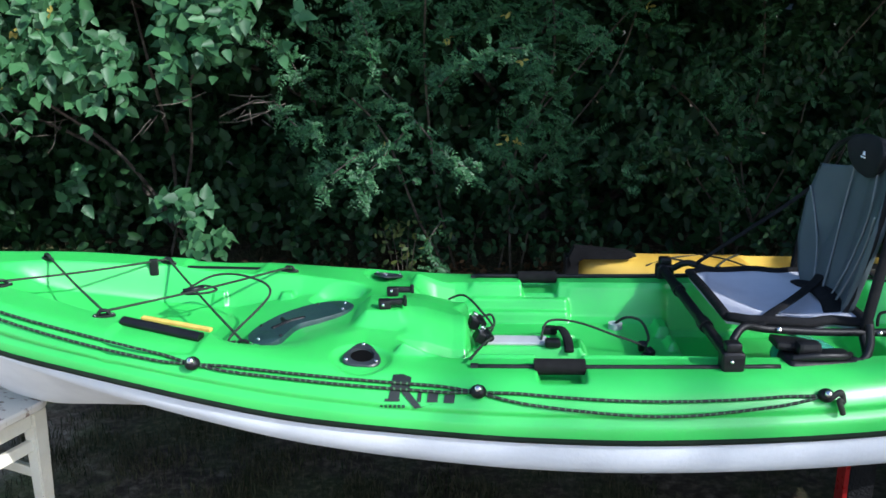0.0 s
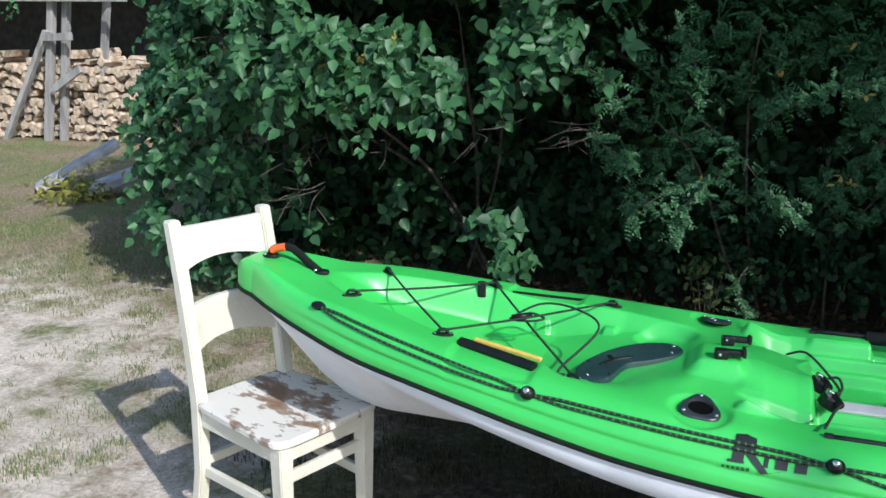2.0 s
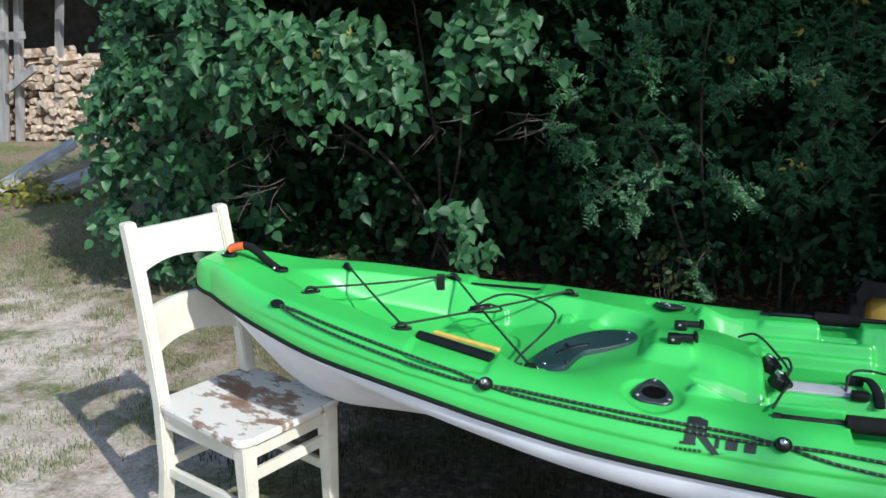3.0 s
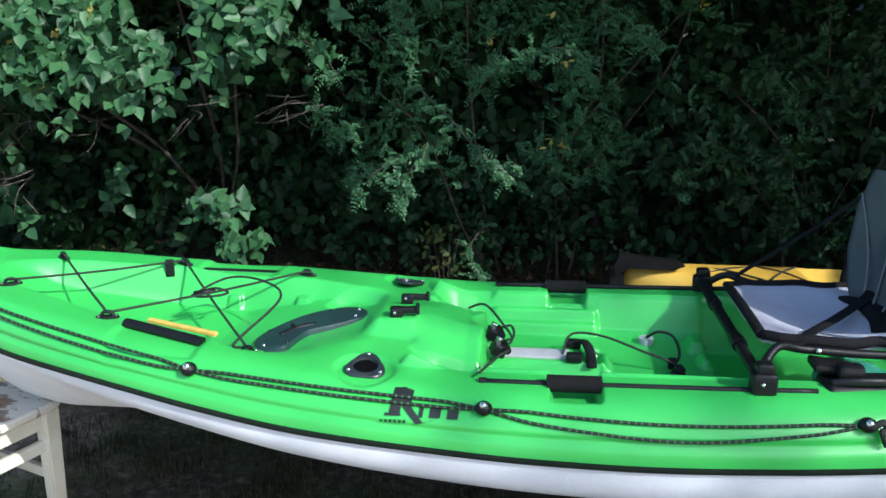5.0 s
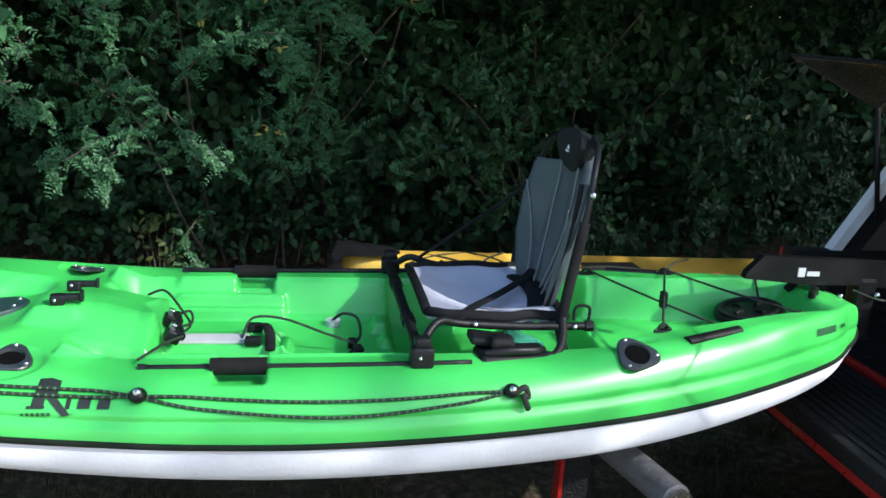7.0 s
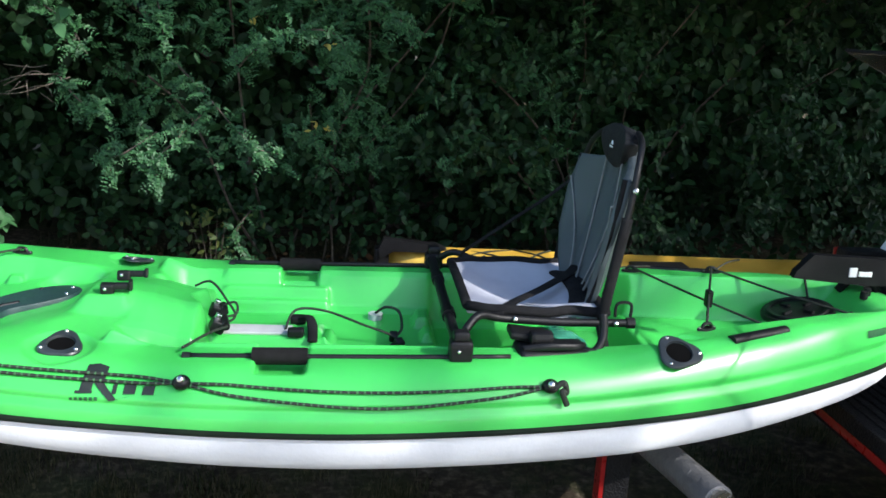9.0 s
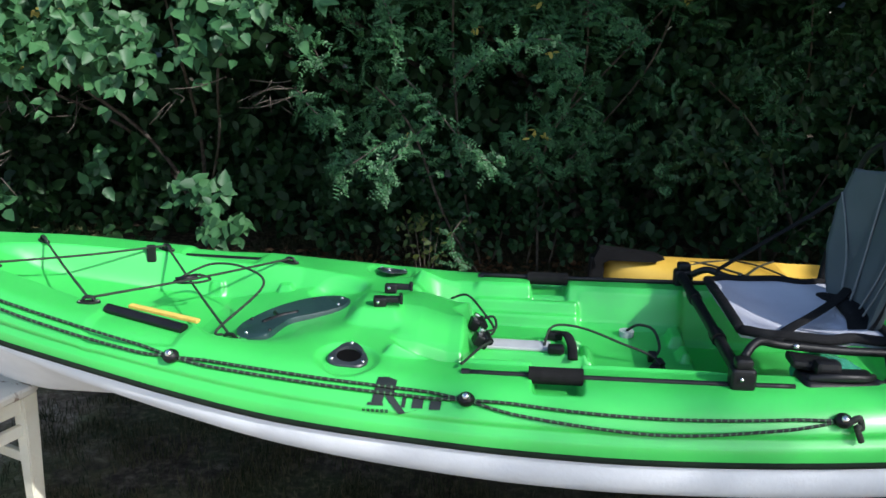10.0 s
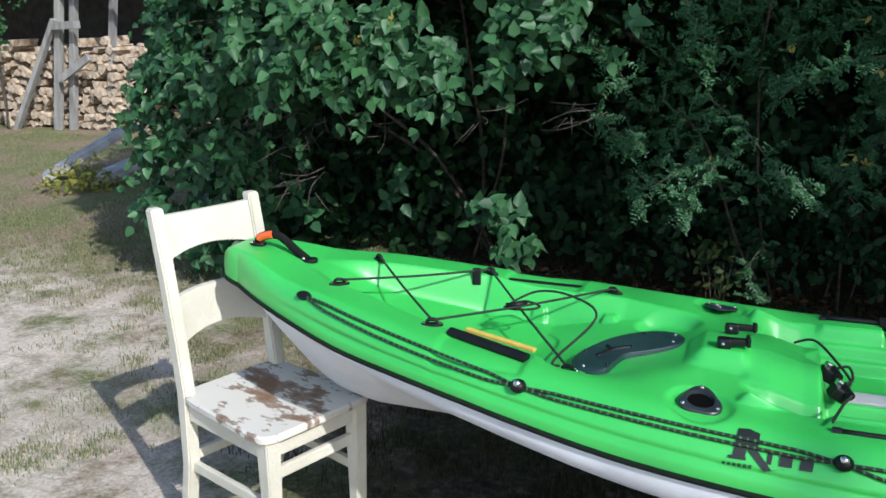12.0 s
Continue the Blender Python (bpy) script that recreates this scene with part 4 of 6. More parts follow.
def back_point(u, v, off=0.0):
    """u across (-1..1), v up (0..1)."""
    return back_at(u * float(np.interp(v, [0, 0.12, 0.30, 0.55, 0.76, 1.0], [0.110, 0.140, 0.168, 0.182, 0.170, 0.150])), v, off)


def back_top(u):
    return 0.765 + 0.05 * (1 - min(1, abs(u) / 0.9)) + 0.15 * float(1 - smooth_step(abs(u), 0.15, 0.55))


bn = 36
bv = []
for i in range(bn):
    for j in range(bn):
        u = 2 * j / (bn - 1) - 1
        s = i / (bn - 1)
        v = s * back_top(u)
        puff = -0.010 * abs(math.sin(math.pi * (abs(u) * 1.5 + 0.35 * s))) * math.sin(math.pi * min(1, s * 0.95 + 0.03))
        bv.append(back_point(u, v, puff))
rest = mesh("backrest", bv, lattice(bn, bn, True), BACK_CLOTH, seat, "slate grey padded backrest with piped seams", smooth=True)
sol = rest.modifiers.new("depth", "SOLIDIFY")
sol.thickness, sol.offset = 0.022, 1
for sg in (-1, 1):
    for us in ([(0.34, 0.80), (0.34, 0.55), (0.28, 0.28), (0.20, 0.06)], [(0.97, 0.62), (0.80, 0.46), (0.62, 0.26), (0.52, 0.06)]):
        part("piping", tubed(spline([back_point(u * sg, v, -0.011) for u, v in us], 8), 0.0024, 6), PIPING, rest, smooth=True)
yv = []
for i in range(16):
    s = i / 15
    half = 0.088 * (1 - (1 - s) ** 2.4) ** 0.5 * (1 - 0.30 * max(0.0, (s - 0.72) / 0.28) ** 2) + 0.004
    for j in range(20):
        q = 2 * j / 19 - 1
        yv.append(back_at(q * half, 0.755 + 0.245 * s - 0.03 * abs(q) ** 3 * s, -0.014 - 0.010 * math.sin(math.pi * s) * (1 - q * q) ** 0.5))
yoke = mesh("top_yoke", yv, lattice(16, 20, True), YOKE, rest, "black rounded top yoke with a small pale mark", smooth=True)
sol = yoke.modifiers.new("depth", "SOLIDIFY")
sol.thickness, sol.offset = 0.034, 1
lm = Matrix.Translation(back_at(0, 0.885, -0.026)) @ Matrix.Rotation(radians(-80), 4, "Y")
mk = bmesh.new()
prism(mk, [(-0.007, -0.010), (-0.004, -0.011), (-0.003, 0.011), (-0.007, 0.010)], lm, 0.002)
prism(mk, [(-0.001, -0.007), (0.006, -0.002), (0.008, 0.002), (0.0, 0.006)], lm, 0.002)
part("printed_mark", mk, WHITE_PRINT, yoke, "small pale mark")
for sg in (-1, 1):
    part("back_border", tubed([back_point(sg, v, 0.006) for v in np.linspace(0.02, 0.76, 14)], 0.0065, 8), WEB, rest, smooth=True)
bent("lumbar_strap", [back_point(-1, 0.02, -0.012), back_point(-0.4, 0.05, -0.018), back_point(0.4, 0.05, -0.018), back_point(1, 0.02, -0.012)], 0.024, rest, WEB, "wide black strap across the foot of the back", flat=0.4)

# black moulded pouch and a glossy teal bag under the seat
pouch = thing("moulded_pouch", (0.68, -0.225, 0.60), "black moulded plastic pedal cover hung beside the seat", "cover")
pb = bmesh.new()
box(pb, Matrix.Translation((0.690, -0.228, 0.626)) @ Matrix.Rotation(0.10, 4, "Z") @ Matrix.Rotation(0.08, 4, "X"), (0.155, 0.074, 0.030), 0.013, 3)
part("shell", pb, BLACK, pouch, smooth=True, angle=50)
part("ridge", tubed(spline([(0.625, -0.250, 0.640), (0.68, -0.258, 0.647), (0.735, -0.248, 0.645), (0.758, -0.225, 0.640)], 6), 0.007, 8), BLACK, pouch, smooth=True)
part("spout", tubed([(0.745, -0.235, 0.634), (0.79, -0.245, 0.630)], 0.011, 10, taper=0.007), BLACK, pouch, smooth=True)
part("lid", boxed(Matrix.Translation((0.645, -0.195, 0.650)) @ Matrix.Rotation(0.1, 4, "Y"), (0.085, 0.06, 0.014), 0.006), BLACK, pouch)
part("knuckle", boxed(Matrix.Translation((0.665, -0.232, 0.655)), (0.05, 0.036, 0.024), 0.010), BLACK, pouch)
part("hose", tubed(spline([(0.74, -0.24, 0.630), (0.78, -0.235, 0.632), (0.80, -0.22, 0.655), (0.80, -0.205, 0.69)], 6), 0.009, 8), BLACK, pouch, smooth=True)
pouch.location += Vector((0.0, -0.035, 0.014))
pouch.scale = (0.95, 0.95, 1.2)
tb = bmesh.new()
bmesh.ops.create_uvsphere(tb, u_segments=20, v_segments=12, radius=1, matrix=Matrix.Translation((0.75, -0.06, 0.57)) @ Matrix.Diagonal((0.075, 0.11, 0.045, 1)))
for v in tb.verts:
    v.co += Vector((0, 0, 0.012 * noise.noise(v.co * 30)))
bag = tagged(part("dry_bag", tb, TEAL_BAG, None, "glossy teal plastic bag under the seat", smooth=True), "", "bag")

# ---- the wooden chair under the bow ----
CH = Matrix.Translation((-1.288, -0.074, 0)) @ Matrix(((0.934, 0.357, 0, 0), (-0.357, 0.934, 0, 0), (0, 0, 1, 0), (0, 0, 0, 1)))
# local x: forward, local y: across
SEAT_Z, DEP, WID = 0.415, 0.182, 0.155
chair = thing("wooden_chair", (-1.30, -0.072, 0), "old cream-painted wooden chair with flaked seat holding the bow", "chair")


def chair_box(name, at, size, rot=Matrix(), bevel=0.004, mat=CREAM, label=""):
    return part(name, boxed(CH @ Matrix.Translation(at) @ rot, size, bevel), mat, chair, label)


SEATM = seat_paint()
out = []
for k in range(40):
    a = 2 * math.pi * k / 40
    c, s = math.cos(a), math.sin(a)
    px, py = math.copysign(abs(c) ** 0.22, c), math.copysign(abs(s) ** 0.22, s)
    out.append((px * (DEP + 0.012), py * (WID + 0.012 + 0.008 * px)))
bm = bmesh.new()
rings = [[bm.verts.new((x * s, y * s, z)) for x, y in out] for s, z in ((0.97, -0.022), (1.0, -0.017), (1.0, -0.005), (0.975, 0.0), (0.6, -0.004), (0.2, -0.006))]
for a, b in zip(rings, rings[1:]):
    for k in range(40):
        bm.faces.new((a[k], a[(k + 1) % 40], b[(k + 1) % 40], b[k]))
bm.faces.new(rings[0][::-1])
bm.faces.new(rings[-1])
pan = part("seat", bm, SEATM, None, "", smooth=True, angle=35)
pan.matrix_basis = CH @ Matrix.Translation((0, 0, SEAT_Z))
pan.parent = chair
pan.matrix_parent_inverse = chair.matrix_basis.inverted()
tagged(pan, "worn wooden seat, cream paint flaked to brown")


def leg(name, p0, p1, w0, w1):
    """A square tapered leg from p0 (top) to p1."""
    b = bmesh.new()
    r = []
    for p, w in ((p0, w0), ((Vector(p0) + Vector(p1)) / 2, (w0 + w1) / 2), (p1, w1)):
        p = Vector(p)
        r.append([b.verts.new(CH @ (p + Vector((dx * w / 2, dy * w / 2, 0)))) for dx, dy in ((-1, -1), (1, -1), (1, 1), (-1, 1))])
    for a, c in zip(r, r[1:]):
        for k in range(4):
            b.faces.new((a[k], a[(k + 1) % 4], c[(k + 1) % 4], c[k]))
    b.faces.new(r[0][::-1])
    b.faces.new(r[-1])
    bmesh.ops.bevel(b, geom=list(b.edges), offset=0.003, segments=2, affect="EDGES")
    return part(name, b, CREAM, chair)


for s in (-1, 1):
    leg("front_leg", (DEP - 0.022, s * (WID - 0.018), SEAT_Z - 0.022), (DEP - 0.022, s * (WID - 0.020), 0.0), 0.042, 0.030)
    y = s * (WID - 0.012)
    b = bmesh.new()
    line = [(-DEP - 0.035, 0.0, 0.032), (-DEP + 0.008, 0.22, 0.034), (-DEP + 0.012, SEAT_Z, 0.038), (-DEP - 0.006, 0.56, 0.036), (-DEP - 0.030, 0.72, 0.034), (-DEP - 0.062, 0.888, 0.032)]
    r = [[b.verts.new(CH @ Vector((x + dx * w / 2, y + dy * 0.017, z))) for dx, dy in ((-1, -1), (1, -1), (1, 1), (-1, 1))] for x, z, w in line]
    for a, c in zip(r, r[1:]):
        for k in range(4):
            b.faces.new((a[k], a[(k + 1) % 4], c[(k + 1) % 4], c[k]))
    b.faces.new(r[0][::-1])
    b.faces.new(r[-1])
    bmesh.ops.bevel(b, geom=[e for e in b.edges], offset=0.004, segments=2, affect="EDGES")
    part("back_post", b, CREAM, chair)
    chair_box("side_apron", (0.0, s * (WID - 0.012), SEAT_Z - 0.046), (2 * DEP - 0.06, 0.018, 0.045))
    chair_box("side_stretcher", (-0.006, s * (WID - 0.016), 0.215), (2 * DEP - 0.05, 0.016, 0.028), Matrix.Rotation(0.02 * s, 4, "Y"))
chair_box("front_apron", (DEP - 0.022, 0, SEAT_Z - 0.046), (0.018, 2 * WID - 0.07, 0.045))
chair_box("back_apron", (-DEP + 0.012, 0, SEAT_Z - 0.046), (0.018, 2 * WID - 0.06, 0.045))
chair_box("front_stretcher", (DEP - 0.024, 0, 0.300), (0.016, 2 * WID - 0.06, 0.030))
chair_box("back_stretcher", (-DEP + 0.004, 0, 0.235), (0.016, 2 * WID - 0.05, 0.028))


def back_rail(z_lo, z_hi, arch_lo, arch_hi, x0, lean):
    """A bent back board, hollowed along its lower edge."""
    v, f, n = [], [], 17
    for i in range(n):
        t = 2 * i / (n - 1) - 1
        y = t * (WID - 0.022)
        bow = -0.022 * (1 - t * t)
        for z, dx in ((z_lo + arch_lo * (1 - t * t), 0), (z_hi + arch_hi * (1 - t * t), 0)):
            x = x0 - lean * (z - z_lo) + bow
            v += [CH @ Vector((x - 0.008, y, z)), CH @ Vector((x + 0.008, y, z))]
    for i in range(n - 1):
        a, b = 4 * i, 4 * i + 4
        f += [(a, a + 2, b + 2, b), (a + 1, b + 1, b + 3, a + 3), (a, b, b + 1, a + 1), (a + 2, a + 3, b + 3, b + 2)]
    f += [(0, 1, 3, 2), (4 * n - 4, 4 * n - 2, 4 * n - 1, 4 * n - 3)]
    return mesh("back_rail", v, f, CREAM, chair)


back_rail(0.756, 0.868, 0.020, -0.006, -DEP - 0.036, 0.19)
back_rail(0.540, 0.660, 0.026, 0.010, -DEP - 0.006, 0.15)

# ---- hitch support under the stern ----
sup = thing("hitch_support", (0.95, 0.05, 0), "padded grey crossbar on a red and black hitch post", "support")
part("crossbar", tubed([(1.062, -0.300, 0.338), (0.99, 0.0, 0.338), (0.93, 0.30, 0.338)], 0.036, 18), PIPE, sup, "grey padded crossbar", smooth=True, angle=50)
part("bar_end", tubed([(1.066, -0.318, 0.338), (1.062, -0.300, 0.338)], 0.030, 18), STEEL, sup, "bare metal pipe end", smooth=True, angle=50)
part("post", boxed(Matrix.Translation((0.962, 0.06, 0.17)), (0.065, 0.055, 0.30), 0.004), TRUCK_BLACK, sup)
part("post_plate", boxed(Matrix.Translation((0.922, 0.05, 0.17)), (0.012, 0.045, 0.28), 0.002), TRUCK_RED, sup, "red painted plate")
part("base_beam", boxed(Matrix.Translation((1.45, 0.06, 0.045)), (1.0, 0.055, 0.055), 0.004), TRUCK_BLACK, sup)
part("foot_plate", boxed(Matrix.Translation((0.975, 0.06, 0.010)), (0.16, 0.16, 0.02), 0.004), TRUCK_BLACK, sup)

# ---- pickup truck, backed up to the stern, its tailgate down ----
truck = thing("pickup_truck", (2.8, -0.1, 0), "red pickup truck with open tailgate, black bed liner and canopy", "truck")
Y0, Y1 = -0.82, 0.60


def tbox(name, lo, hi, mat, label="", bevel=0.008, parent=truck):
    lo, hi = Vector(lo), Vector(hi)
    return part(name, boxed(Matrix.Translation((lo + hi) / 2), hi - lo, bevel), mat, parent, label)


gate = tbox("tailgate", (1.44, Y0, 0.405), (1.745, Y1, 0.450), TRUCK_BLACK, "lowered tailgate with black liner")
tbox("gate_skin", (1.450, Y0 + 0.005, 0.375), (1.74, Y1 - 0.005, 0.403), TRUCK_RED, "red outer skin", parent=gate)
for k in range(9):
    tbox("gate_rib", (1.47 + 0.028 * k, Y0 + 0.04, 0.449), (1.482 + 0.028 * k, Y1 - 0.04, 0.455), TRUCK_BLACK, parent=gate, bevel=0.002)
tbox("bed_sill", (1.755, Y0, 0.40), (1.785, Y1, 0.458), TRUCK_RED, "red painted bed sill")
tbox("bed_floor", (1.79, Y0 + 0.02, 0.41), (3.6, Y1 - 0.02, 0.452), TRUCK_BLACK)
for k in range(10):
    tbox("floor_rib", (1.82, Y0 + 0.10 + 0.13 * k, 0.451), (3.5, Y0 + 0.15 + 0.13 * k, 0.462), TRUCK_BLACK, bevel=0.003)
for y in (Y0, Y1):
    tbox("bed_side", (1.79, y - 0.03, 0.30), (3.6, y + 0.03, 0.66), TRUCK_BLACK if y > 0 else TRUCK_RED)
    tbox("side_skin", (1.79, y + (0.032 if y > 0 else -0.05), 0.25), (3.6, y + (0.05 if y > 0 else -0.032), 0.655), TRUCK_RED)
    # canopy: slanted pillar, seal, side wall with a window
    p0, p1 = Vector((1.915, y, 0.640)), Vector((2.235, y, 1.175))
    d = (p1 - p0).normalized()
    side = Vector((d.z, 0, -d.x))
    b = bmesh.new()
    prism(b, [(0, 0), ((p1 - p0).length, 0), ((p1 - p0).length, 0.040), (0, 0.030)], Matrix.Translation(p0 + Vector((0, 0.02, 0))) @ Matrix(((d.x, side.x, 0, 0), (0, 0, -1, 0), (d.z, side.z, 0, 0), (0, 0, 0, 1))), 0.04)
    part("canopy_pillar", b, CAP_WHITE, truck, "pale grey slanted canopy edge")
    b = bmesh.new()
    prism(b, [(0, 0.045), ((p1 - p0).length, 0.050), ((p1 - p0).length, 0.10), (0, 0.085)], Matrix.Translation(p0 + Vector((0, 0.012, 0))) @ Matrix(((d.x, side.x, 0, 0), (0, 0, -1, 0), (d.z, side.z, 0, 0), (0, 0, 0, 1))), 0.03)
    part("canopy_seal", b, TRUCK_BLACK, truck)
    b = bmesh.new()
    prism(b, [(1.99, 0.66), (3.6, 0.66), (3.6, 1.19), (2.31, 1.19)], Matrix.Translation((0, y + 0.01, 0)) @ Matrix.Rotation(radians(90), 4, "X"), 0.02)
    part("canopy_side", b, material("brown_canopy_lining", (0.05, 0.042, 0.036), (0.075, 0.064, 0.055), 8, 0.8) if y < 0 else bpy.data.materials["brown_canopy_lining"], truck)
    part("side_window", boxed(Matrix.Translation((2.95, y - 0.004 * (1 if y > 0 else -1), 0.94)), (0.95, 0.024, 0.34), 0.01), TRUCK_BLACK, truck)
tbox("canopy_roof", (2.24, Y0, 1.18), (3.6, Y1, 1.215), TRUCK_BLACK)
tbox("bed_front", (3.58, Y0, 0.30), (3.62, Y1, 1.2), TRUCK_BLACK)
LID_GLASS = material("smoked_lid_glass", (0.12, 0.115, 0.11), (0.15, 0.145, 0.14), 5, 0.12)
LID_GLASS.node_tree.nodes["Principled BSDF"].inputs["Transmission Weight"].default_value = 0.92
LID_GLASS.node_tree.nodes["Principled BSDF"].inputs["IOR"].default_value = 1.2
lm = Matrix.Translation((1.97, (Y0 + Y1) / 2, 1.128)) @ Matrix.Rotation(radians(24), 4, "Y")
lid = part("rear_lid", boxed(lm, (0.60, Y1 - Y0, 0.014), 0.005), LID_GLASS, truck, "smoked glass rear lid propped open")
lid.visible_shadow = False
for s in (-1, 1):
    part("lid_rim", boxed(lm @ Matrix.Translation((0.0, s * (Y1 - Y0) / 2, 0)), (0.61, 0.004, 0.008), 0.001), TRUCK_BLACK, lid)
part("lid_rim", boxed(lm @ Matrix.Translation((-0.30, 0, 0)), (0.004, Y1 - Y0, 0.008), 0.001), TRUCK_BLACK, lid)
part("gas_strut", tubed([(2.05, 0.56, 0.76), (1.98, 0.56, 1.11)], 0.008, 8), BLACK, truck, smooth=True)
tbox("bumper", (1.66, Y0 + 0.05, 0.20), (1.80, Y1 - 0.05, 0.33), TRUCK_BLACK, bevel=0.02)
tbox("chassis", (1.8, Y0 + 0.12, 0.18), (5.6, Y1 - 0.12, 0.34), TRUCK_BLACK)
for x in (2.6, 4.9):
    for y in (Y0 + 0.07, Y1 - 0.07):
        wh = part("wheel", tubed([(x, y - 0.09, 0.28), (x, y + 0.09, 0.28)], 0.28, 28), RUBBER, truck, "black tyre", smooth=True, angle=40)
        part("rim", tubed([(x, y - 0.095, 0.28), (x, y + 0.095, 0.28)], 0.15, 20), STEEL, wh, smooth=True, angle=40)
tbox("cab", (3.66, Y0 + 0.02, 0.34), (5.0, Y1 - 0.02, 1.22), TRUCK_RED, bevel=0.08)
tbox("bonnet", (4.9, Y0 + 0.03, 0.34), (5.9, Y1 - 0.03, 0.80), TRUCK_RED, bevel=0.08)

# ---- the yellow kayak on the grass ----
yk = thing("yellow_kayak", (1.9, 1.66, 0), "faded yellow plastic kayak with black cords lying on the grass", "kayak")
YX = np.linspace(0.44, 3.5, 90)


def y_beam(x):
    return 0.31 * max(0.02, 1 - abs((x - 1.97) / 1.54) ** 2.2) ** 0.75


def y_line(x):
    return 1.66 - 0.02 * (x - 0.44)


v = []
for x in YX:
    b, zt = y_beam(x), 0.300 + 0.045 * abs((x - 1.97) / 1.5) ** 2
    zk = 0.012 + 0.16 * max(0, abs((x - 1.97) / 1.53) - 0.62) ** 1.4 / 0.38 ** 1.4
    for k in range(36):
        a = 2 * math.pi * k / 36
        c, s = math.cos(a), math.sin(a)
        zz = 0.19 + (zt - 0.19) * max(s, 0) ** 0.7 - (0.19 - zk) * max(-s, 0) ** 0.8
        if s > 0.75 and 1.15 < x < 2.3:
            zz -= 0.07 * float(smooth_step(s, 0.75, 0.86)) * float(smooth_step(x, 1.15, 1.25)) * float(1 - smooth_step(x, 2.2, 2.3))
        v.append((x, y_line(x) + b * math.copysign(abs(c) ** 0.7, c), zz))
f = [(i * 36 + k, i * 36 + (k + 1) % 36, (i + 1) * 36 + (k + 1) % 36, (i + 1) * 36 + k) for i in range(len(YX) - 1) for k in range(36)]
f += [tuple(range(36))[::-1], tuple(range((len(YX) - 1) * 36, len(YX) * 36))]
mesh("shell", v, f, YELLOW, yk, smooth=True)
part("rudder_cover", prism(bmesh.new(), [(0.40, 0.35), (0.42, 0.392), (0.64, 0.372), (0.68, 0.355), (0.64, 0.340), (0.46, 0.340), (0.41, 0.31)], Matrix.Translation((0, 1.62, 0)) @ Matrix.Rotation(radians(90), 4, "X"), 0.05), BLACK, yk, "black stowed rudder")
part("stern_bracket", boxed(Matrix.Translation((0.415, 1.63, 0.27)), (0.06, 0.07, 0.15), 0.01), BLACK, yk)
part("deck_patch", boxed(Matrix.Translation((1.60, 1.60, 0.296)) @ Matrix.Rotation(-0.02, 4, "Y"), (0.24, 0.10, 0.03), 0.008), BLACK, yk, "black deck fitting")
for x0, y0, x1, y1 in ((0.72, 1.56, 0.98, 1.74), (0.98, 1.54, 0.72, 1.72), (0.98, 1.50, 1.16, 1.76), (1.16, 1.50, 0.98, 1.76), (1.36, 1.50, 1.72, 1.52), (1.80, 1.50, 2.0, 1.70)):
    part("bungee_cord", tubed(spline([(x0, y0, 0.318), ((x0 + x1) / 2, (y0 + y1) / 2, 0.328), (x1, y1, 0.314)], 5), 0.004, 6), CORD, yk, smooth=True)
part("red_line", tubed(spline([(1.78, 1.50, 0.312), (1.90, 1.46, 0.31), (2.05, 1.50, 0.306)], 5), 0.005, 6), TRUCK_RED, yk, smooth=True)
for x, y in ((0.70, 1.60), (0.98, 1.52), (1.16, 1.50), (1.36, 1.50)):
    part("pad_eye", ball(bmesh.new(), (x, y, 0.312), 0.012), BLACK, yk, smooth=True)

# ---- firewood shelter beyond the hedge's end ----
shed = thing("wood_shelter", (-9.2, 7.0, 0), "open shelter of weathered grey posts over stacked firewood", "shelter")
def timber(name, a, b, w, d, label=""):
    a, b = Vector(a), Vector(b)
    return part(name, boxed(Matrix.Translation((a + b) / 2) @ (b - a).to_track_quat("Z", "Y").to_matrix().to_4x4(), (w, d, (b - a).length), 0.006), GREY_WOOD, shed, label)


for foot, top, w in (((-8.66, 6.70, -0.02), (-8.26, 6.70, 2.55), 0.085), ((-8.47, 6.76, -0.02), (-8.10, 6.76, 2.55), 0.080), ((-8.02, 6.9, -0.02), (-7.60, 6.9, 2.55), 0.075), ((-12.5, 6.6, -0.02), (-12.4, 6.6, 2.55), 0.12)):
    timber("post", foot, top, w, w)
timber("brace", (-9.24, 6.58, -0.02), (-8.44, 6.62, 1.36), 0.085, 0.06, "slanted grey brace")
for x0, z0, x1, z1 in ((-9.6, 1.76, -7.2, 1.74), (-8.40, 0.66, -7.95, 0.92), (-8.50, 1.28, -8.05, 1.30)):
    d = Vector((x1 - x0, 0, z1 - z0))
    part("rail", boxed(Matrix.Translation(((x0 + x1) / 2, 6.6, (z0 + z1) / 2)) @ d.to_track_quat("X", "Z").to_matrix().to_4x4(), (d.length, 0.05, 0.09), 0.006), GREY_WOOD, shed)
part("roof", boxed(Matrix.Translation((-10.2, 7.6, 2.55)) @ Matrix.Rotation(0.12, 4, "X"), (6.5, 3.0, 0.08), 0.01), GREY_WOOD, shed)
part("back_wall", boxed(Matrix.Translation((-10.2, 9.0, 1.25)), (6.5, 0.06, 2.6), 0.01), SHADED_BOARD, shed, "board wall with the shelter's shade in its dark colour")
for k in range(4):
    part("shade_board", boxed(Matrix.Translation((-13.4, 7.0 + 0.5 * k, 1.25)), (0.05, 0.48, 2.5), 0.01), GREY_WOOD, shed)

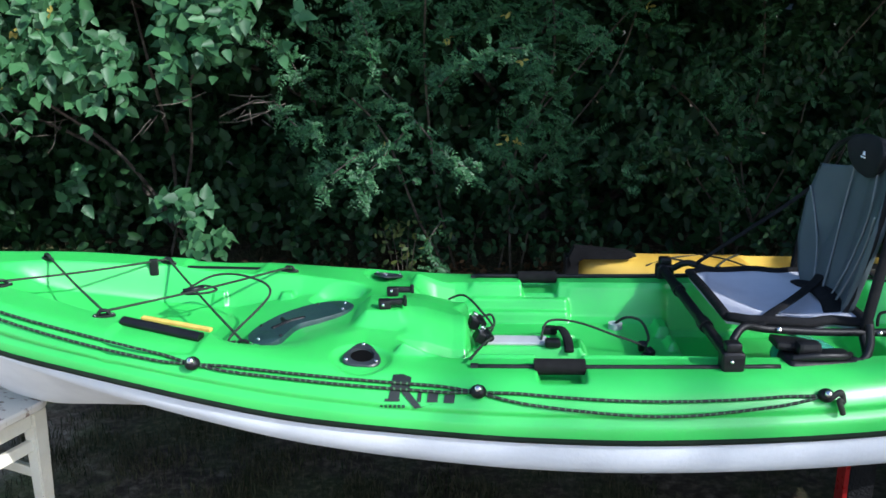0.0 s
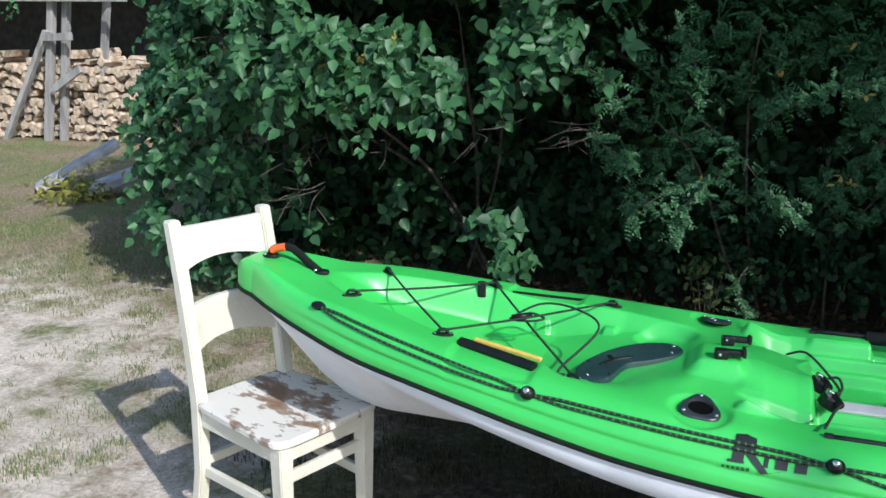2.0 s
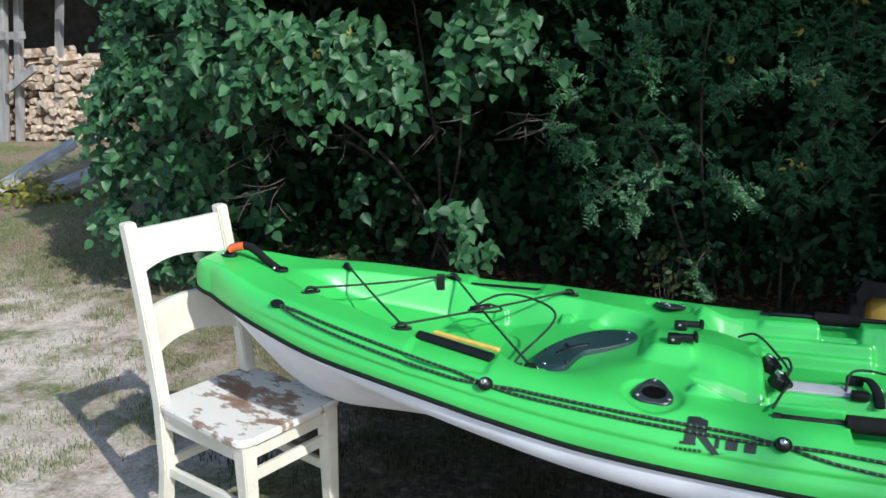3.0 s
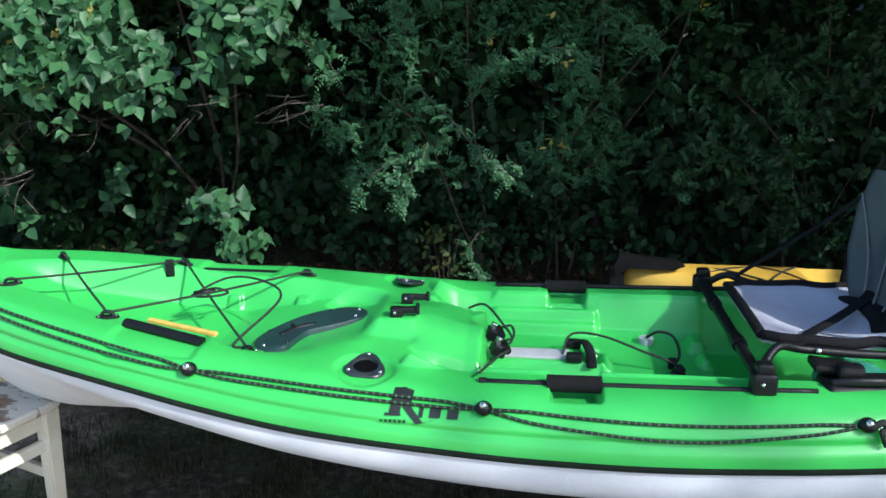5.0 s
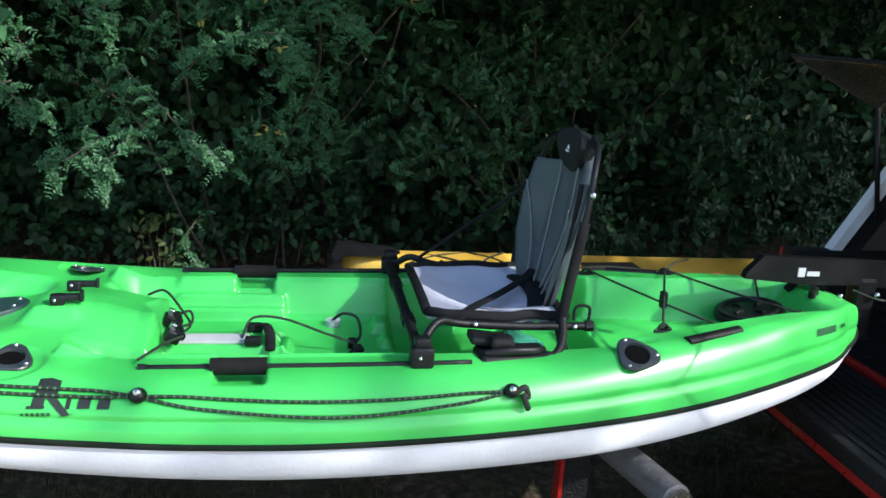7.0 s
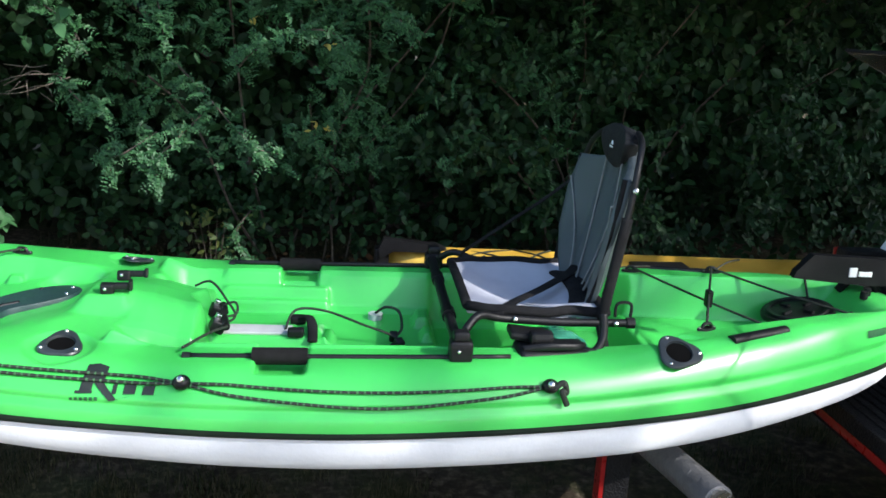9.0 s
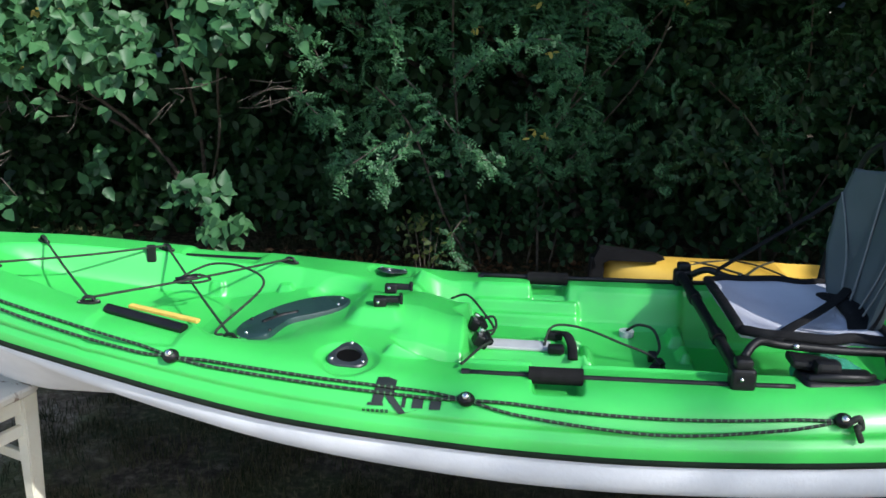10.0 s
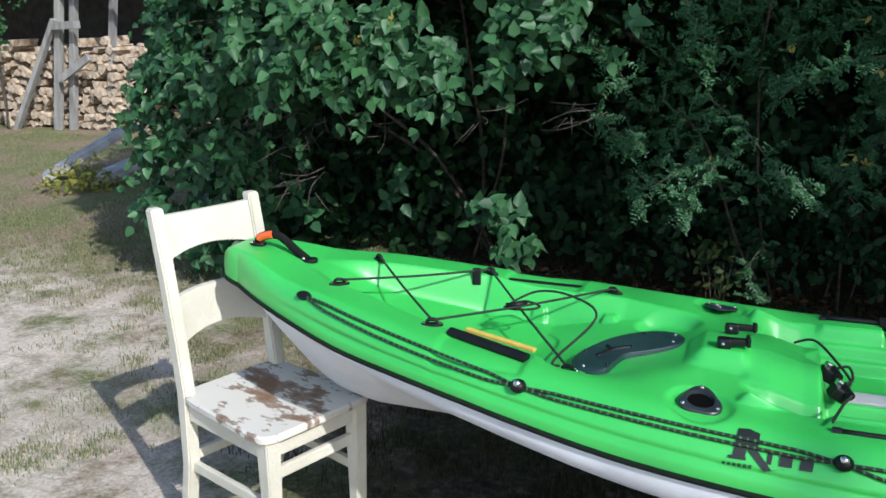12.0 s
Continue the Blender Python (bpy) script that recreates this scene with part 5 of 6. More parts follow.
pile = thing("firewood_stack", (-10, 7.2, 0), "stack of split pale firewood under the shelter", "firewood")
rng = random.Random(5)
logs = []
for k in range(14):
    n = rng.choice((3, 4, 4, 5, 6))
    r = rng.uniform(0.045, 0.080)
    pts = [(r * rng.uniform(0.75, 1.1) * math.cos(2 * math.pi * i / n + rng.uniform(-0.3, 0.3)), r * rng.uniform(0.65, 1.0) * math.sin(2 * math.pi * i / n + rng.uniform(-0.3, 0.3))) for i in range(n)]
    b = prism(bmesh.new(), pts, Matrix.Rotation(radians(90), 4, "X"), 0.42)
    bmesh.ops.recalc_face_normals(b, faces=b.faces)
    me = bpy.data.meshes.new("log")
    b.to_mesh(me)
    b.free()
    me.materials.append(LOG)
    logs.append(me)
for j in range(11):
    for i in range(26):
        if j > 8 and rng.random() < 0.3 * (j - 7):
            continue
        x, z = -10.45 + 0.122 * i + 0.06 * (j % 2) + rng.uniform(-0.025, 0.025), 0.06 + 0.104 * j + rng.uniform(-0.015, 0.015)
        ob = new("log", logs[rng.randrange(14)])
        ob.matrix_basis = Matrix.Translation((x, 7.25 + rng.uniform(-0.06, 0.06), z)) @ Matrix.Rotation(rng.uniform(0, 6.28), 4, "Y") @ Matrix.Rotation(rng.uniform(-0.1, 0.1), 4, "Z")
        ob.parent = pile
        ob.matrix_parent_inverse = pile.matrix_basis.inverted()


def board(at, direction, size, label):
    d = Vector(direction)
    b = boxed(Matrix.Translation(at) @ d.to_track_quat("X", "Z").to_matrix().to_4x4(), size, 0.006)
    tagged(part("loose_board", b, SLAB, None, label), "", "board", "loose boards")


board((-5.75, 4.05, 0.22), (0.55, 0.55, 0.42), (0.78, 0.30, 0.06), "pale grey weathered board leaning into the hedge")
board((-5.25, 3.95, 0.14), (0.4, 0.5, 0.20), (0.6, 0.30, 0.06), "pale grey weathered board leaning into the hedge")

# ---- hedge of shrubs ----
HEART = np.array([(0, 0, 0), (0.22, 0.36, 0.05), (0.56, 0.30, 0.03), (1.0, 0.0, -0.10), (0.56, -0.30, 0.03), (0.22, -0.36, 0.05), (0.42, 0.0, -0.045)])
OVAL = np.array([(0, 0, 0), (0.28, 0.22, 0.04), (0.68, 0.20, 0.02), (1.0, 0.0, -0.06), (0.68, -0.20, 0.02), (0.28, -0.22, 0.04), (0.48, 0.0, -0.02)])
LEAF_FACES = np.array([(0, 5, 6), (5, 4, 6), (4, 3, 6), (0, 6, 1), (1, 6, 2), (2, 6, 3)])
R = np.random.default_rng(11)


def leaves(name, pos, tip, nrm, size, shape, mat, parent):
    """One mesh of many leaves: where each stalk ends, which way the tip and the face point."""
    pos, tip, nrm = np.asarray(pos), np.asarray(tip), np.asarray(nrm)
    tip = tip / np.linalg.norm(tip, axis=1, keepdims=True)
    nrm = nrm - tip * (nrm * tip).sum(1, keepdims=True)
    nrm /= np.linalg.norm(nrm, axis=1, keepdims=True) + 1e-9
    side = np.cross(nrm, tip)
    s = np.asarray(size)[:, None, None]
    curl = R.uniform(0.4, 2.2, (len(pos), 1, 1))
    t = shape[None]
    v = pos[:, None] + s * (t[..., :1] * tip[:, None] + t[..., 1:2] * side[:, None] + t[..., 2:] * curl * nrm[:, None])
    n, k = len(pos), len(shape)
    me = bpy.data.meshes.new(name)
    me.vertices.add(n * k)
    me.vertices.foreach_set("co", v.ravel())
    fi = (LEAF_FACES[None] + (np.arange(n) * k)[:, None, None]).reshape(-1)
    nf = n * len(LEAF_FACES)
    me.loops.add(nf * 3)
    me.loops.foreach_set("vertex_index", fi.astype(np.int32))
    me.polygons.add(nf)
    me.polygons.foreach_set("loop_start", np.arange(0, nf * 3, 3, dtype=np.int32))
    me.polygons.foreach_set("use_smooth", np.ones(nf, bool))
    me.materials.append(mat)
    me.update(calc_edges=True)
    me.validate()
    ob = new(name, me)
    adopt(ob, parent)
    return tagged(ob, "", "", "", "stuff")


def shoots(origins, dirs, length, per, size, spread=0.9, droop=0.5, face=(0.25, -0.75, 0.75), pinnate=False):
    """Leaves in pairs along shoots. Returns place, tip, face and size of each leaf."""
    P, T, N, S = [], [], [], []
    face = np.array(face)
    for o, d in zip(np.asarray(origins), np.asarray(dirs)):
        d = d / np.linalg.norm(d)
        L = length * R.uniform(0.6, 1.3)
        a = np.cross(d, R.normal(size=3) if not pinnate else face + 0.35 * R.normal(size=3))
        a /= np.linalg.norm(a) + 1e-9
        b = np.cross(d, a)
        m = max(2, int(per * R.uniform(0.7, 1.25)))
        for k in range(m):
            t = (k // 2 * 2 + 1) / m
            sg = 1 if k % 2 else -1
            if not pinnate and (k // 2) % 2:
                a, b = b, -a
            p = o + d * L * t - np.array([0, 0, droop * L * t * t])
            tip = sg * a * spread + d * 0.55 + R.normal(size=3) * (0.10 if pinnate else 0.25) - np.array([0, 0, droop * (0.3 if pinnate else 0.8)])
            P.append(p)
            T.append(tip)
            N.append(face + R.normal(size=3) * (0.25 if pinnate else 0.34))
            S.append(size * R.uniform(0.65, 1.2) * (1.0 if not pinnate else 1 - 0.3 * t))
    return P, T, N, S


def fbm(x, z, seed, sc):
    return noise.noise(Vector((x * sc, z * sc, seed))) + 0.5 * noise.noise(Vector((x * sc * 2.1, z * sc * 2.1, seed + 7)))


def scatter(count, x0, x1, z0, z1, surface, density, depth):
    """Shoot origins over the face of a shrub, thick where density is high."""
    o, d = [], []
    while len(o) < count:
        x, z = R.uniform(x0, x1), R.uniform(z0, z1)
        if R.uniform() > density(x, z):
            continue
        y = surface(x, z) + abs(R.normal()) * depth
        o.append((x, y, z))
        d.append(np.array([R.normal() * 0.55, -1.0, 0.25 + R.normal() * 0.5]))
    return np.array(o), np.array(d)


def stems(parent, base, tops, r0, seed):
    g = random.Random(seed)
    for t in tops:
        b = Vector(base) + Vector((g.uniform(-0.25, 0.25), g.uniform(-0.15, 0.25), 0))
        b.z = -0.03
        t = Vector(t)
        m1 = b.lerp(t, 0.35) + Vector((g.uniform(-0.12, 0.12), g.uniform(0.0, 0.2), g.uniform(0, 0.15)))
        m2 = b.lerp(t, 0.7) + Vector((g.uniform(-0.1, 0.1), g.uniform(-0.05, 0.12), g.uniform(0, 0.12)))
        part("stem", tubed(spline([b, m1, m2, t], 6), r0 * g.uniform(0.7, 1.2), 7, taper=0.004), BARK, parent, smooth=True)


def twigs(parent, count, x0, x1, z0, z1, surface, seed, mat=BARK):
    """Bare twigs sticking out of the shrub."""
    g = random.Random(seed)
    bm = bmesh.new()
    for _ in range(count):
        x, z = g.uniform(x0, x1), g.uniform(z0, z1)
        p = Vector((x, surface(x, z) + 0.18, z + 0.06))
        d = Vector((g.uniform(-0.25, 0.25), -g.uniform(0.12, 0.26), g.uniform(-0.16, 0.06)))
        q = p + d * 0.6 + Vector((g.uniform(-0.03, 0.03), 0, g.uniform(-0.03, 0.03)))
        tube(bm, spline([p, q, p + d], 4), 0.0030, 5, taper=0.0010)
        e = p + d * 0.55
        tube(bm, [e, e + Vector((g.uniform(-0.08, 0.08), -0.03, g.uniform(-0.08, 0.02)))], 0.0025, 5, taper=0.001)
    ob = part("brushwood", bm, mat, parent, "pale bare twigs", smooth=True)
    tagged(ob, kind="stuff")


# lilac: broad heart-shaped leaves, hanging out over a dark hollow
def lilac_face(x, z):
    y = 1.22 + 0.22 * max(0.0, abs(z - 1.25) - 0.2) ** 1.2
    y += 0.42 * max(0.0, -1.9 - x) + 0.35 * max(0.0, x + 0.75) ** 1.3
    return y + 0.20 * fbm(x, z, 2.0, 1.8)


def lilac_thick(x, z):
    edge = float(np.interp(x, [-2.7, -2.3, -1.9, -1.3, -0.3], [0.16, 0.60, 0.94, 1.12, 1.14])) + 0.07 * fbm(x, 0, 5.0, 1.9)
    low = float(smooth_step(z, edge - 0.05, edge + 0.06))
    holes = float(smooth_step(fbm(x, z, 9.0, 2.9), -0.06, 0.20))
    return low * holes * float(1 - smooth_step(x, -0.92, -0.58))


lilac = thing("lilac_shrub", (-1.6, 2.1, 0), "large lilac shrub with broad green leaves over bare twigs", "shrub")
o, d = scatter(1250, -3.2, -0.1, 0.05, 2.3, lilac_face, lilac_thick, 0.15)
P, T, N, S = shoots(o, d, 0.15, 9, 0.058, droop=0.75, face=(0.25, -0.95, 0.6))
leaves("leaves", P, T, N, S, HEART * (1, 1, 1.5), LILAC, lilac)
# low shoots in the hollow
for cx, cy, cz, n in ((-1.15, 1.38, 0.57, 11), (-1.06, 1.46, 0.45, 6), (-1.78, 1.62, 0.62, 4), (-2.25, 1.72, 0.52, 6), (-2.6, 1.75, 0.30, 8)):
    oo = np.array([(cx, cy, cz)]) + R.normal(size=(n, 3)) * (0.07, 0.05, 0.05)
    P, T, N, S = shoots(oo, np.array([(R.normal() * 0.6, -0.8, 0.7) for _ in range(n)]), 0.12, 8, 0.064, droop=0.7)
    leaves("low_shoot", P, T, N, S, HEART, LILAC, lilac)
o, d = scatter(9, -2.4, -0.3, 0.85, 1.6, lilac_face, lilac_thick, 0.02)
P, T, N, S = shoots(o, d, 0.04, 4, 0.036)
leaves("yellowed_leaves", P, T, N, S, HEART, YELLOW_LEAF, lilac)
stems(lilac, (-1.6, 2.7, 0), [(-1.0, 1.9, 1.4), (-1.5, 1.9, 1.5), (-2.5, 2.1, 1.4), (-3.0, 2.2, 1.3)], 0.012, 3)
twigs(lilac, 24, -2.3, -0.7, 0.86, 1.02, lilac_face, 8)
twigs(lilac, 44, -3.1, -1.9, 0.6, 1.35, lilac_face, 9)


# fine-leaved shrub with feathery sprays
def fine_face(x, z):
    return 1.74 - 0.10 * math.exp(-((x + 0.25) / 0.35) ** 2) + 0.30 * max(0.0, x - 0.5) + 0.16 * fbm(x, z, 4.0, 1.7) + 0.25 * max(0.0, 0.75 - z)


def fine_thick(x, z):
    edge = 0.66 + 0.22 * fbm(x, 0, 15.0, 1.9)
    return float(smooth_step(z, edge - 0.1, edge + 0.15)) * float(smooth_step(fbm(x, z, 19.0, 2.6), -0.2, 0.15)) * float(smooth_step(x, -0.95, -0.4)) * float(1 - smooth_step(x, 0.9, 1.4))


fine = thing("fine_leaved_shrub", (0.1, 2.2, 0), "feathery shrub with small bluish green leaflets", "shrub")
o, d = scatter(1500, -0.95, 1.4, 0.3, 2.2, fine_face, fine_thick, 0.14)
d = d + np.array([0.1, 0.2, 0.1])
P, T, N, S = shoots(o, d, 0.10, 16, 0.022, spread=1.0, droop=0.12, pinnate=True)
leaves("leaves", P, T, N, S, OVAL, FINE_LEAF, fine)


def spray(line, n, seed):
    """A leafy branch that stands out along a line."""
    pts = spline(line, 10)
    part("branchlet", tubed(pts, 0.004, 5, taper=0.002), BARK, fine, smooth=True)
    q = np.array([pts[R.integers(0, len(pts))] for _ in range(n)])
    oo = q + R.normal(size=(n, 3)) * 0.012
    dd = np.array([(R.normal() * 0.7, -0.6 + R.normal() * 0.3, R.normal() * 0.7) for _ in range(n)])
    P, T, N, S = shoots(oo, dd, 0.070, 14, 0.019, spread=1.0, droop=0.2, pinnate=True)
    leaves("spray", P, T, N, S, OVAL, FINE_LEAF, fine)


spray([(-0.40, 1.62, 1.05), (-0.25, 1.42, 0.95), (-0.14, 1.40, 0.83), (-0.06, 1.38, 0.77), (0.02, 1.40, 0.75)], 55, 1)
spray([(-0.28, 1.52, 0.88), (-0.36, 1.42, 0.79), (-0.44, 1.40, 0.70), (-0.42, 1.40, 0.63)], 50, 2)
spray([(-0.45, 1.50, 0.80), (-0.55, 1.42, 0.73), (-0.61, 1.40, 0.70), (-0.58, 1.40, 0.64)], 34, 3)
spray([(-0.15, 1.5, 1.05), (-0.08, 1.40, 1.12), (0.04, 1.38, 1.19), (0.20, 1.40, 1.20), (0.27, 1.42, 1.08)], 80, 4)
spray([(-0.5, 1.5, 1.42), (-0.42, 1.42, 1.28), (-0.40, 1.42, 1.16)], 45, 5)
spray([(-0.85, 1.5, 1.25), (-0.72, 1.40, 1.18), (-0.66, 1.40, 1.08)], 50, 7)
spray([(-0.80, 1.5, 1.00), (-0.70, 1.40, 0.92), (-0.62, 1.42, 0.88)], 40, 8)
spray([(0.3, 1.6, 1.35), (0.42, 1.48, 1.28), (0.52, 1.46, 1.18)], 50, 9)
spray([(-0.15, 1.9, 0.42), (-0.2, 1.8, 0.34), (-0.16, 1.8, 0.22)], 16, 6)
o, d = scatter(8, -0.4, 1.2, 0.7, 1.5, fine_face, fine_thick, 0.02)
P, T, N, S = shoots(o, d, 0.05, 5, 0.030)
leaves("yellowed_leaves", P, T, N, S, OVAL, YELLOW_LEAF, fine)
stems(fine, (0.05, 2.5, 0), [(-0.5, 1.6, 1.0), (-0.2, 1.6, 1.4), (0.3, 1.7, 1.5), (0.7, 1.9, 1.4), (0.1, 1.8, 0.9), (0.9, 2.1, 1.6)], 0.007, 4)


# shrub with plain oval leaves darkened for shade, down to the grass behind the yellow kayak
def dark_face(x, z):
    return 2.12 - 0.22 * math.exp(-((x - 0.85) / 0.3) ** 2 - ((z - 0.85) / 0.35) ** 2) + 0.30 * max(0.0, x - 1.6) + 0.15 * fbm(x, z, 24.0, 1.5)


def dark_thick(x, z):
    return float(smooth_step(fbm(x, z, 29.0, 2.2), -0.10, 0.15)) * float(smooth_step(x, 0.35, 0.8)) * float(smooth_step(z, 0.12, 0.30))


dark = thing("shaded_shrub", (2.2, 2.8, 0), "dense shrub with plain green leaves, darkened in colour for shade", "shrub")
o, d = scatter(1250, 0.3, 5.2, 0.12, 2.3, dark_face, dark_thick, 0.14)
P, T, N, S = shoots(o, d, 0.13, 10, 0.042, droop=0.3)
leaves("leaves", P, T, N, S, OVAL * (1, 1.2, 1.5), SHADED_LEAF, dark)
o, d = scatter(230, -0.9, 0.6, 0.14, 0.62, lambda x, z: 2.25 + 0.1 * fbm(x, z, 3, 2), lambda x, z: 0.6, 0.1)
P, T, N, S = shoots(o, d, 0.10, 6, 0.045, droop=0.3)
leaves("low_leaves", P, T, N, S, OVAL * (1, 1.35, 1), SHADED_LEAF, dark)
# cluster given the paler leaf colour to read as sunlit
o = np.array([(3.77, 3.3, 1.50)]) + R.normal(size=(150, 3)) * (0.30, 0.12, 0.10)
P, T, N, S = shoots(o, R.normal(size=(150, 3)) + (0, -1, 0.2), 0.12, 9, 0.036)
leaves("lit_leaves", P, T, N, S, OVAL, FINE_LEAF, dark)
stems(dark, (1.6, 2.7, 0), [(0.8, 2.1, 1.1), (1.3, 2.2, 1.5), (1.9, 2.3, 1.4), (2.6, 2.5, 1.5), (3.2, 2.8, 1.3), (1.0, 2.2, 0.7)], 0.008, 5)

# the thick of the hedge behind them all
back = thing("hedge_thicket", (0, 3.2, 0), "dense thicket at the back of the hedge, leaf colour darkened for shade", "hedge")
n = 58000
P = np.stack([R.uniform(-3.4, 7.5, n), R.uniform(0, 1, n) ** 0.7 * 1.3 + 2.35, R.uniform(0.05, 2.6, n)], 1)
P[:, 1] += 0.25 * np.maximum(0, P[:, 0] - 2.5) + 0.1 * np.maximum(0, -2.6 - P[:, 0])
P = P[np.array([p[1] > 3.1 or fbm(p[0], p[2], 80.0, 1.7) > -0.16 for p in P])]
n = len(P)
T = R.normal(size=(n, 3)) + (0, -0.2, -0.6)
N = R.normal(size=(n, 3)) * 0.5 + (0, -1, 0.4)
# the thicket's shade is carried by its leaf colour
leaves("leaves", P, T, N, R.uniform(0.05, 0.095, n), OVAL * (1, 1.25, 1.6), SHADED_LEAF, back)
n = 9000
P = np.stack([R.uniform(-3.6, 9.5, n), R.uniform(3.7, 4.4, n), R.uniform(0.0, 3.2, n)], 1)
P[:, 1] += 0.25 * np.maximum(0, P[:, 0] - 2.5)
m = 6500
y = R.uniform(2.2, 4.2, m)
leaves("end_leaves", np.stack([-2.5 - R.uniform(0, 1, m) * (0.77 * (y + 1.8) - 2.35), y, R.uniform(0.0, 2.5, m)], 1), R.normal(size=(m, 3)) + (0, 0, -0.5), R.normal(size=(m, 3)) * 0.5 + (0, -1, 0.4), R.uniform(0.05, 0.10, m), HEART, SHADED_LEAF, back)
leaves("rear_leaves", P, R.normal(size=(n, 3)) + (0, 0, -0.6), R.normal(size=(n, 3)) * 0.4 + (0, -1, 0.3), R.uniform(0.18, 0.28, n), OVAL * (1, 1.6, 1), SHADED_LEAF, back)
# unseen boughs added over the hedge to keep sky and sun off its foot
n = 25000
P = np.stack([R.uniform(-3.4, 4.2, n), R.uniform(1.0, 2.6, n), R.uniform(1.55, 3.3, n)], 1)
P[:, 1] += 0.48 * np.clip((0.8 - P[:, 0]) / 0.7, 0, 1) + 0.45 * np.maximum(0, -2.0 - P[:, 0])
P[:, 1] += 0.25 * np.maximum(0, P[:, 0] - 2.5)
keep = np.array([fbm(p[0], p[1] + p[2], 70.0, 1.3) > -0.25 for p in P])
P = P[keep]
n = len(P)
leaves("shade_bough_leaves", P, R.normal(size=(n, 3)) + (0, -0.3, -0.5), R.normal(size=(n, 3)) * 0.6 + (0, -0.4, 1), R.uniform(0.08, 0.14, n), OVAL * (1, 1.6, 1), SHADED_LEAF, back)
for x in (-2.4, -1.2, 0.4, 1.6, 2.9, 4.4):
    part("shade_bough", tubed(spline([(x, 3.1, 1.4), (x + 0.1, 2.4, 2.2), (x + 0.25, 1.3, 2.5)], 5), 0.02, 7, taper=0.005), BARK, back, smooth=True)
stems(back, (0.5, 3.4, 0), [(-3, 3, 1.8), (-2, 3, 2.0), (-1, 3, 2.1), (0.3, 3.1, 2.2), (1.5, 3.2, 2.2), (2.8, 3.4, 2.2), (4.5, 3.8, 2.2)], 0.03, 6)

# far trees that close the view beyond the yard
far = thing("tree_belt", (0, 16, 0), "tall belt of shaded trees beyond the yard", "trees")
n = 9000
P = np.stack([R.uniform(-26, 22, n), R.uniform(13, 16, n), R.uniform(0.0, 6.5, n) + R.normal(size=n) * 0.5], 1)
leaves("leaves", P, R.normal(size=(n, 3)) + (0, 0, -0.5), R.normal(size=(n, 3)) * 0.5 + (0, -1, 0.3), R.uniform(0.35, 0.6, n), OVAL * (1, 1.5, 1), SHADED_LEAF, far)
for k in range(14):
    x = -25 + 3.4 * k
    part("trunk", tubed([(x, 14.5, -0.1), (x + 0.2, 14.6, 3.0), (x + 0.1, 14.6, 6.0)], 0.16, 8, taper=0.05), BARK, far, smooth=True)

sh = thing("shelter_shrub", (-9.3, 6.3, 0), "green shrub growing beside the firewood shelter", "shrub")
o = np.array([(-9.15, 6.25, 1.55)]) + R.normal(size=(130, 3)) * (0.20, 0.12, 0.24)
P, T, N, S = shoots(o, R.normal(size=(130, 3)) + (0, -1, 0), 0.14, 8, 0.06)
leaves("leaves", P, T, N, S, HEART, LILAC, sh)
stems(sh, (-9.4, 6.5, 0), [(-9.2, 6.3, 1.7), (-9.35, 6.3, 1.6), (-9.05, 6.3, 1.5)], 0.016, 12)

# unseen yard tree, added to keep the sun off the hedge's far end
tree = thing("unseen_shade_tree", (6.6, -0.4, 0), "unseen broad tree added to shade the truck and hedge", "tree")
part("trunk", tubed(spline([(6.6, -0.4, -0.1), (6.55, -0.35, 1.5), (6.4, -0.2, 3.2), (6.2, -0.1, 4.6)], 6), 0.17, 12, taper=0.07), BARK, tree, smooth=True)
for k in range(9):
    a = 2 * math.pi * k / 9
    part("limb", tubed(spline([(6.45, -0.25, 2.9 + 0.15 * k), (6.2 + 1.0 * math.cos(a), -0.2 + 1.0 * math.sin(a), 4.0 + 0.1 * k), (6.0 + 2.0 * math.cos(a), -0.1 + 1.2 * math.sin(a), 4.4 + 0.08 * k)], 5), 0.06, 7, taper=0.012), BARK, tree, smooth=True)
# lobes shaped to shade the hedge's hollow and leave its front sprays sunlit
lobes = [((6.8, -0.10, 4.7), (2.7, 1.45, 1.3), 5000), ((3.9, 0.10, 4.3), (1.6, 1.25, 0.9), 2700), ((3.0, 0.25, 3.95), (1.0, 0.80, 0.60), 1500), ((2.5, -0.35, 3.9), (0.9, 0.7, 0.5), 190)]
Q = []
for c, rad, n in lobes:
    g = R.normal(size=(n, 3))
    g /= np.linalg.norm(g, axis=1, keepdims=True)
    Q.append(np.array(c) + g * rad * R.uniform(0.25, 1.0, (n, 1)) ** 0.6)
P = np.concatenate(Q)
keep = np.array([fbm(p[0], p[1] + p[2], 40.0, 1.5) > -0.28 for p in P])
P = P[keep]
n = len(P)
leaves("crown", P, R.normal(size=(n, 3)) + (0, 0, -0.5), R.normal(size=(n, 3)) * 0.6 + (0, 0, 1), R.uniform(0.14, 0.22, n), OVAL * (1, 1.6, 1), SHADED_LEAF, tree)

for p in ((4.6, -0.3, 4.1), (3.4, 0.0, 4.1), (3.0, 0.3, 4.0)):
    part("limb", tubed(spline([(6.40, -0.2, 3.2), (5.4, -0.3, 3.9), p], 5), 0.06, 7, taper=0.012), BARK, tree, smooth=True)

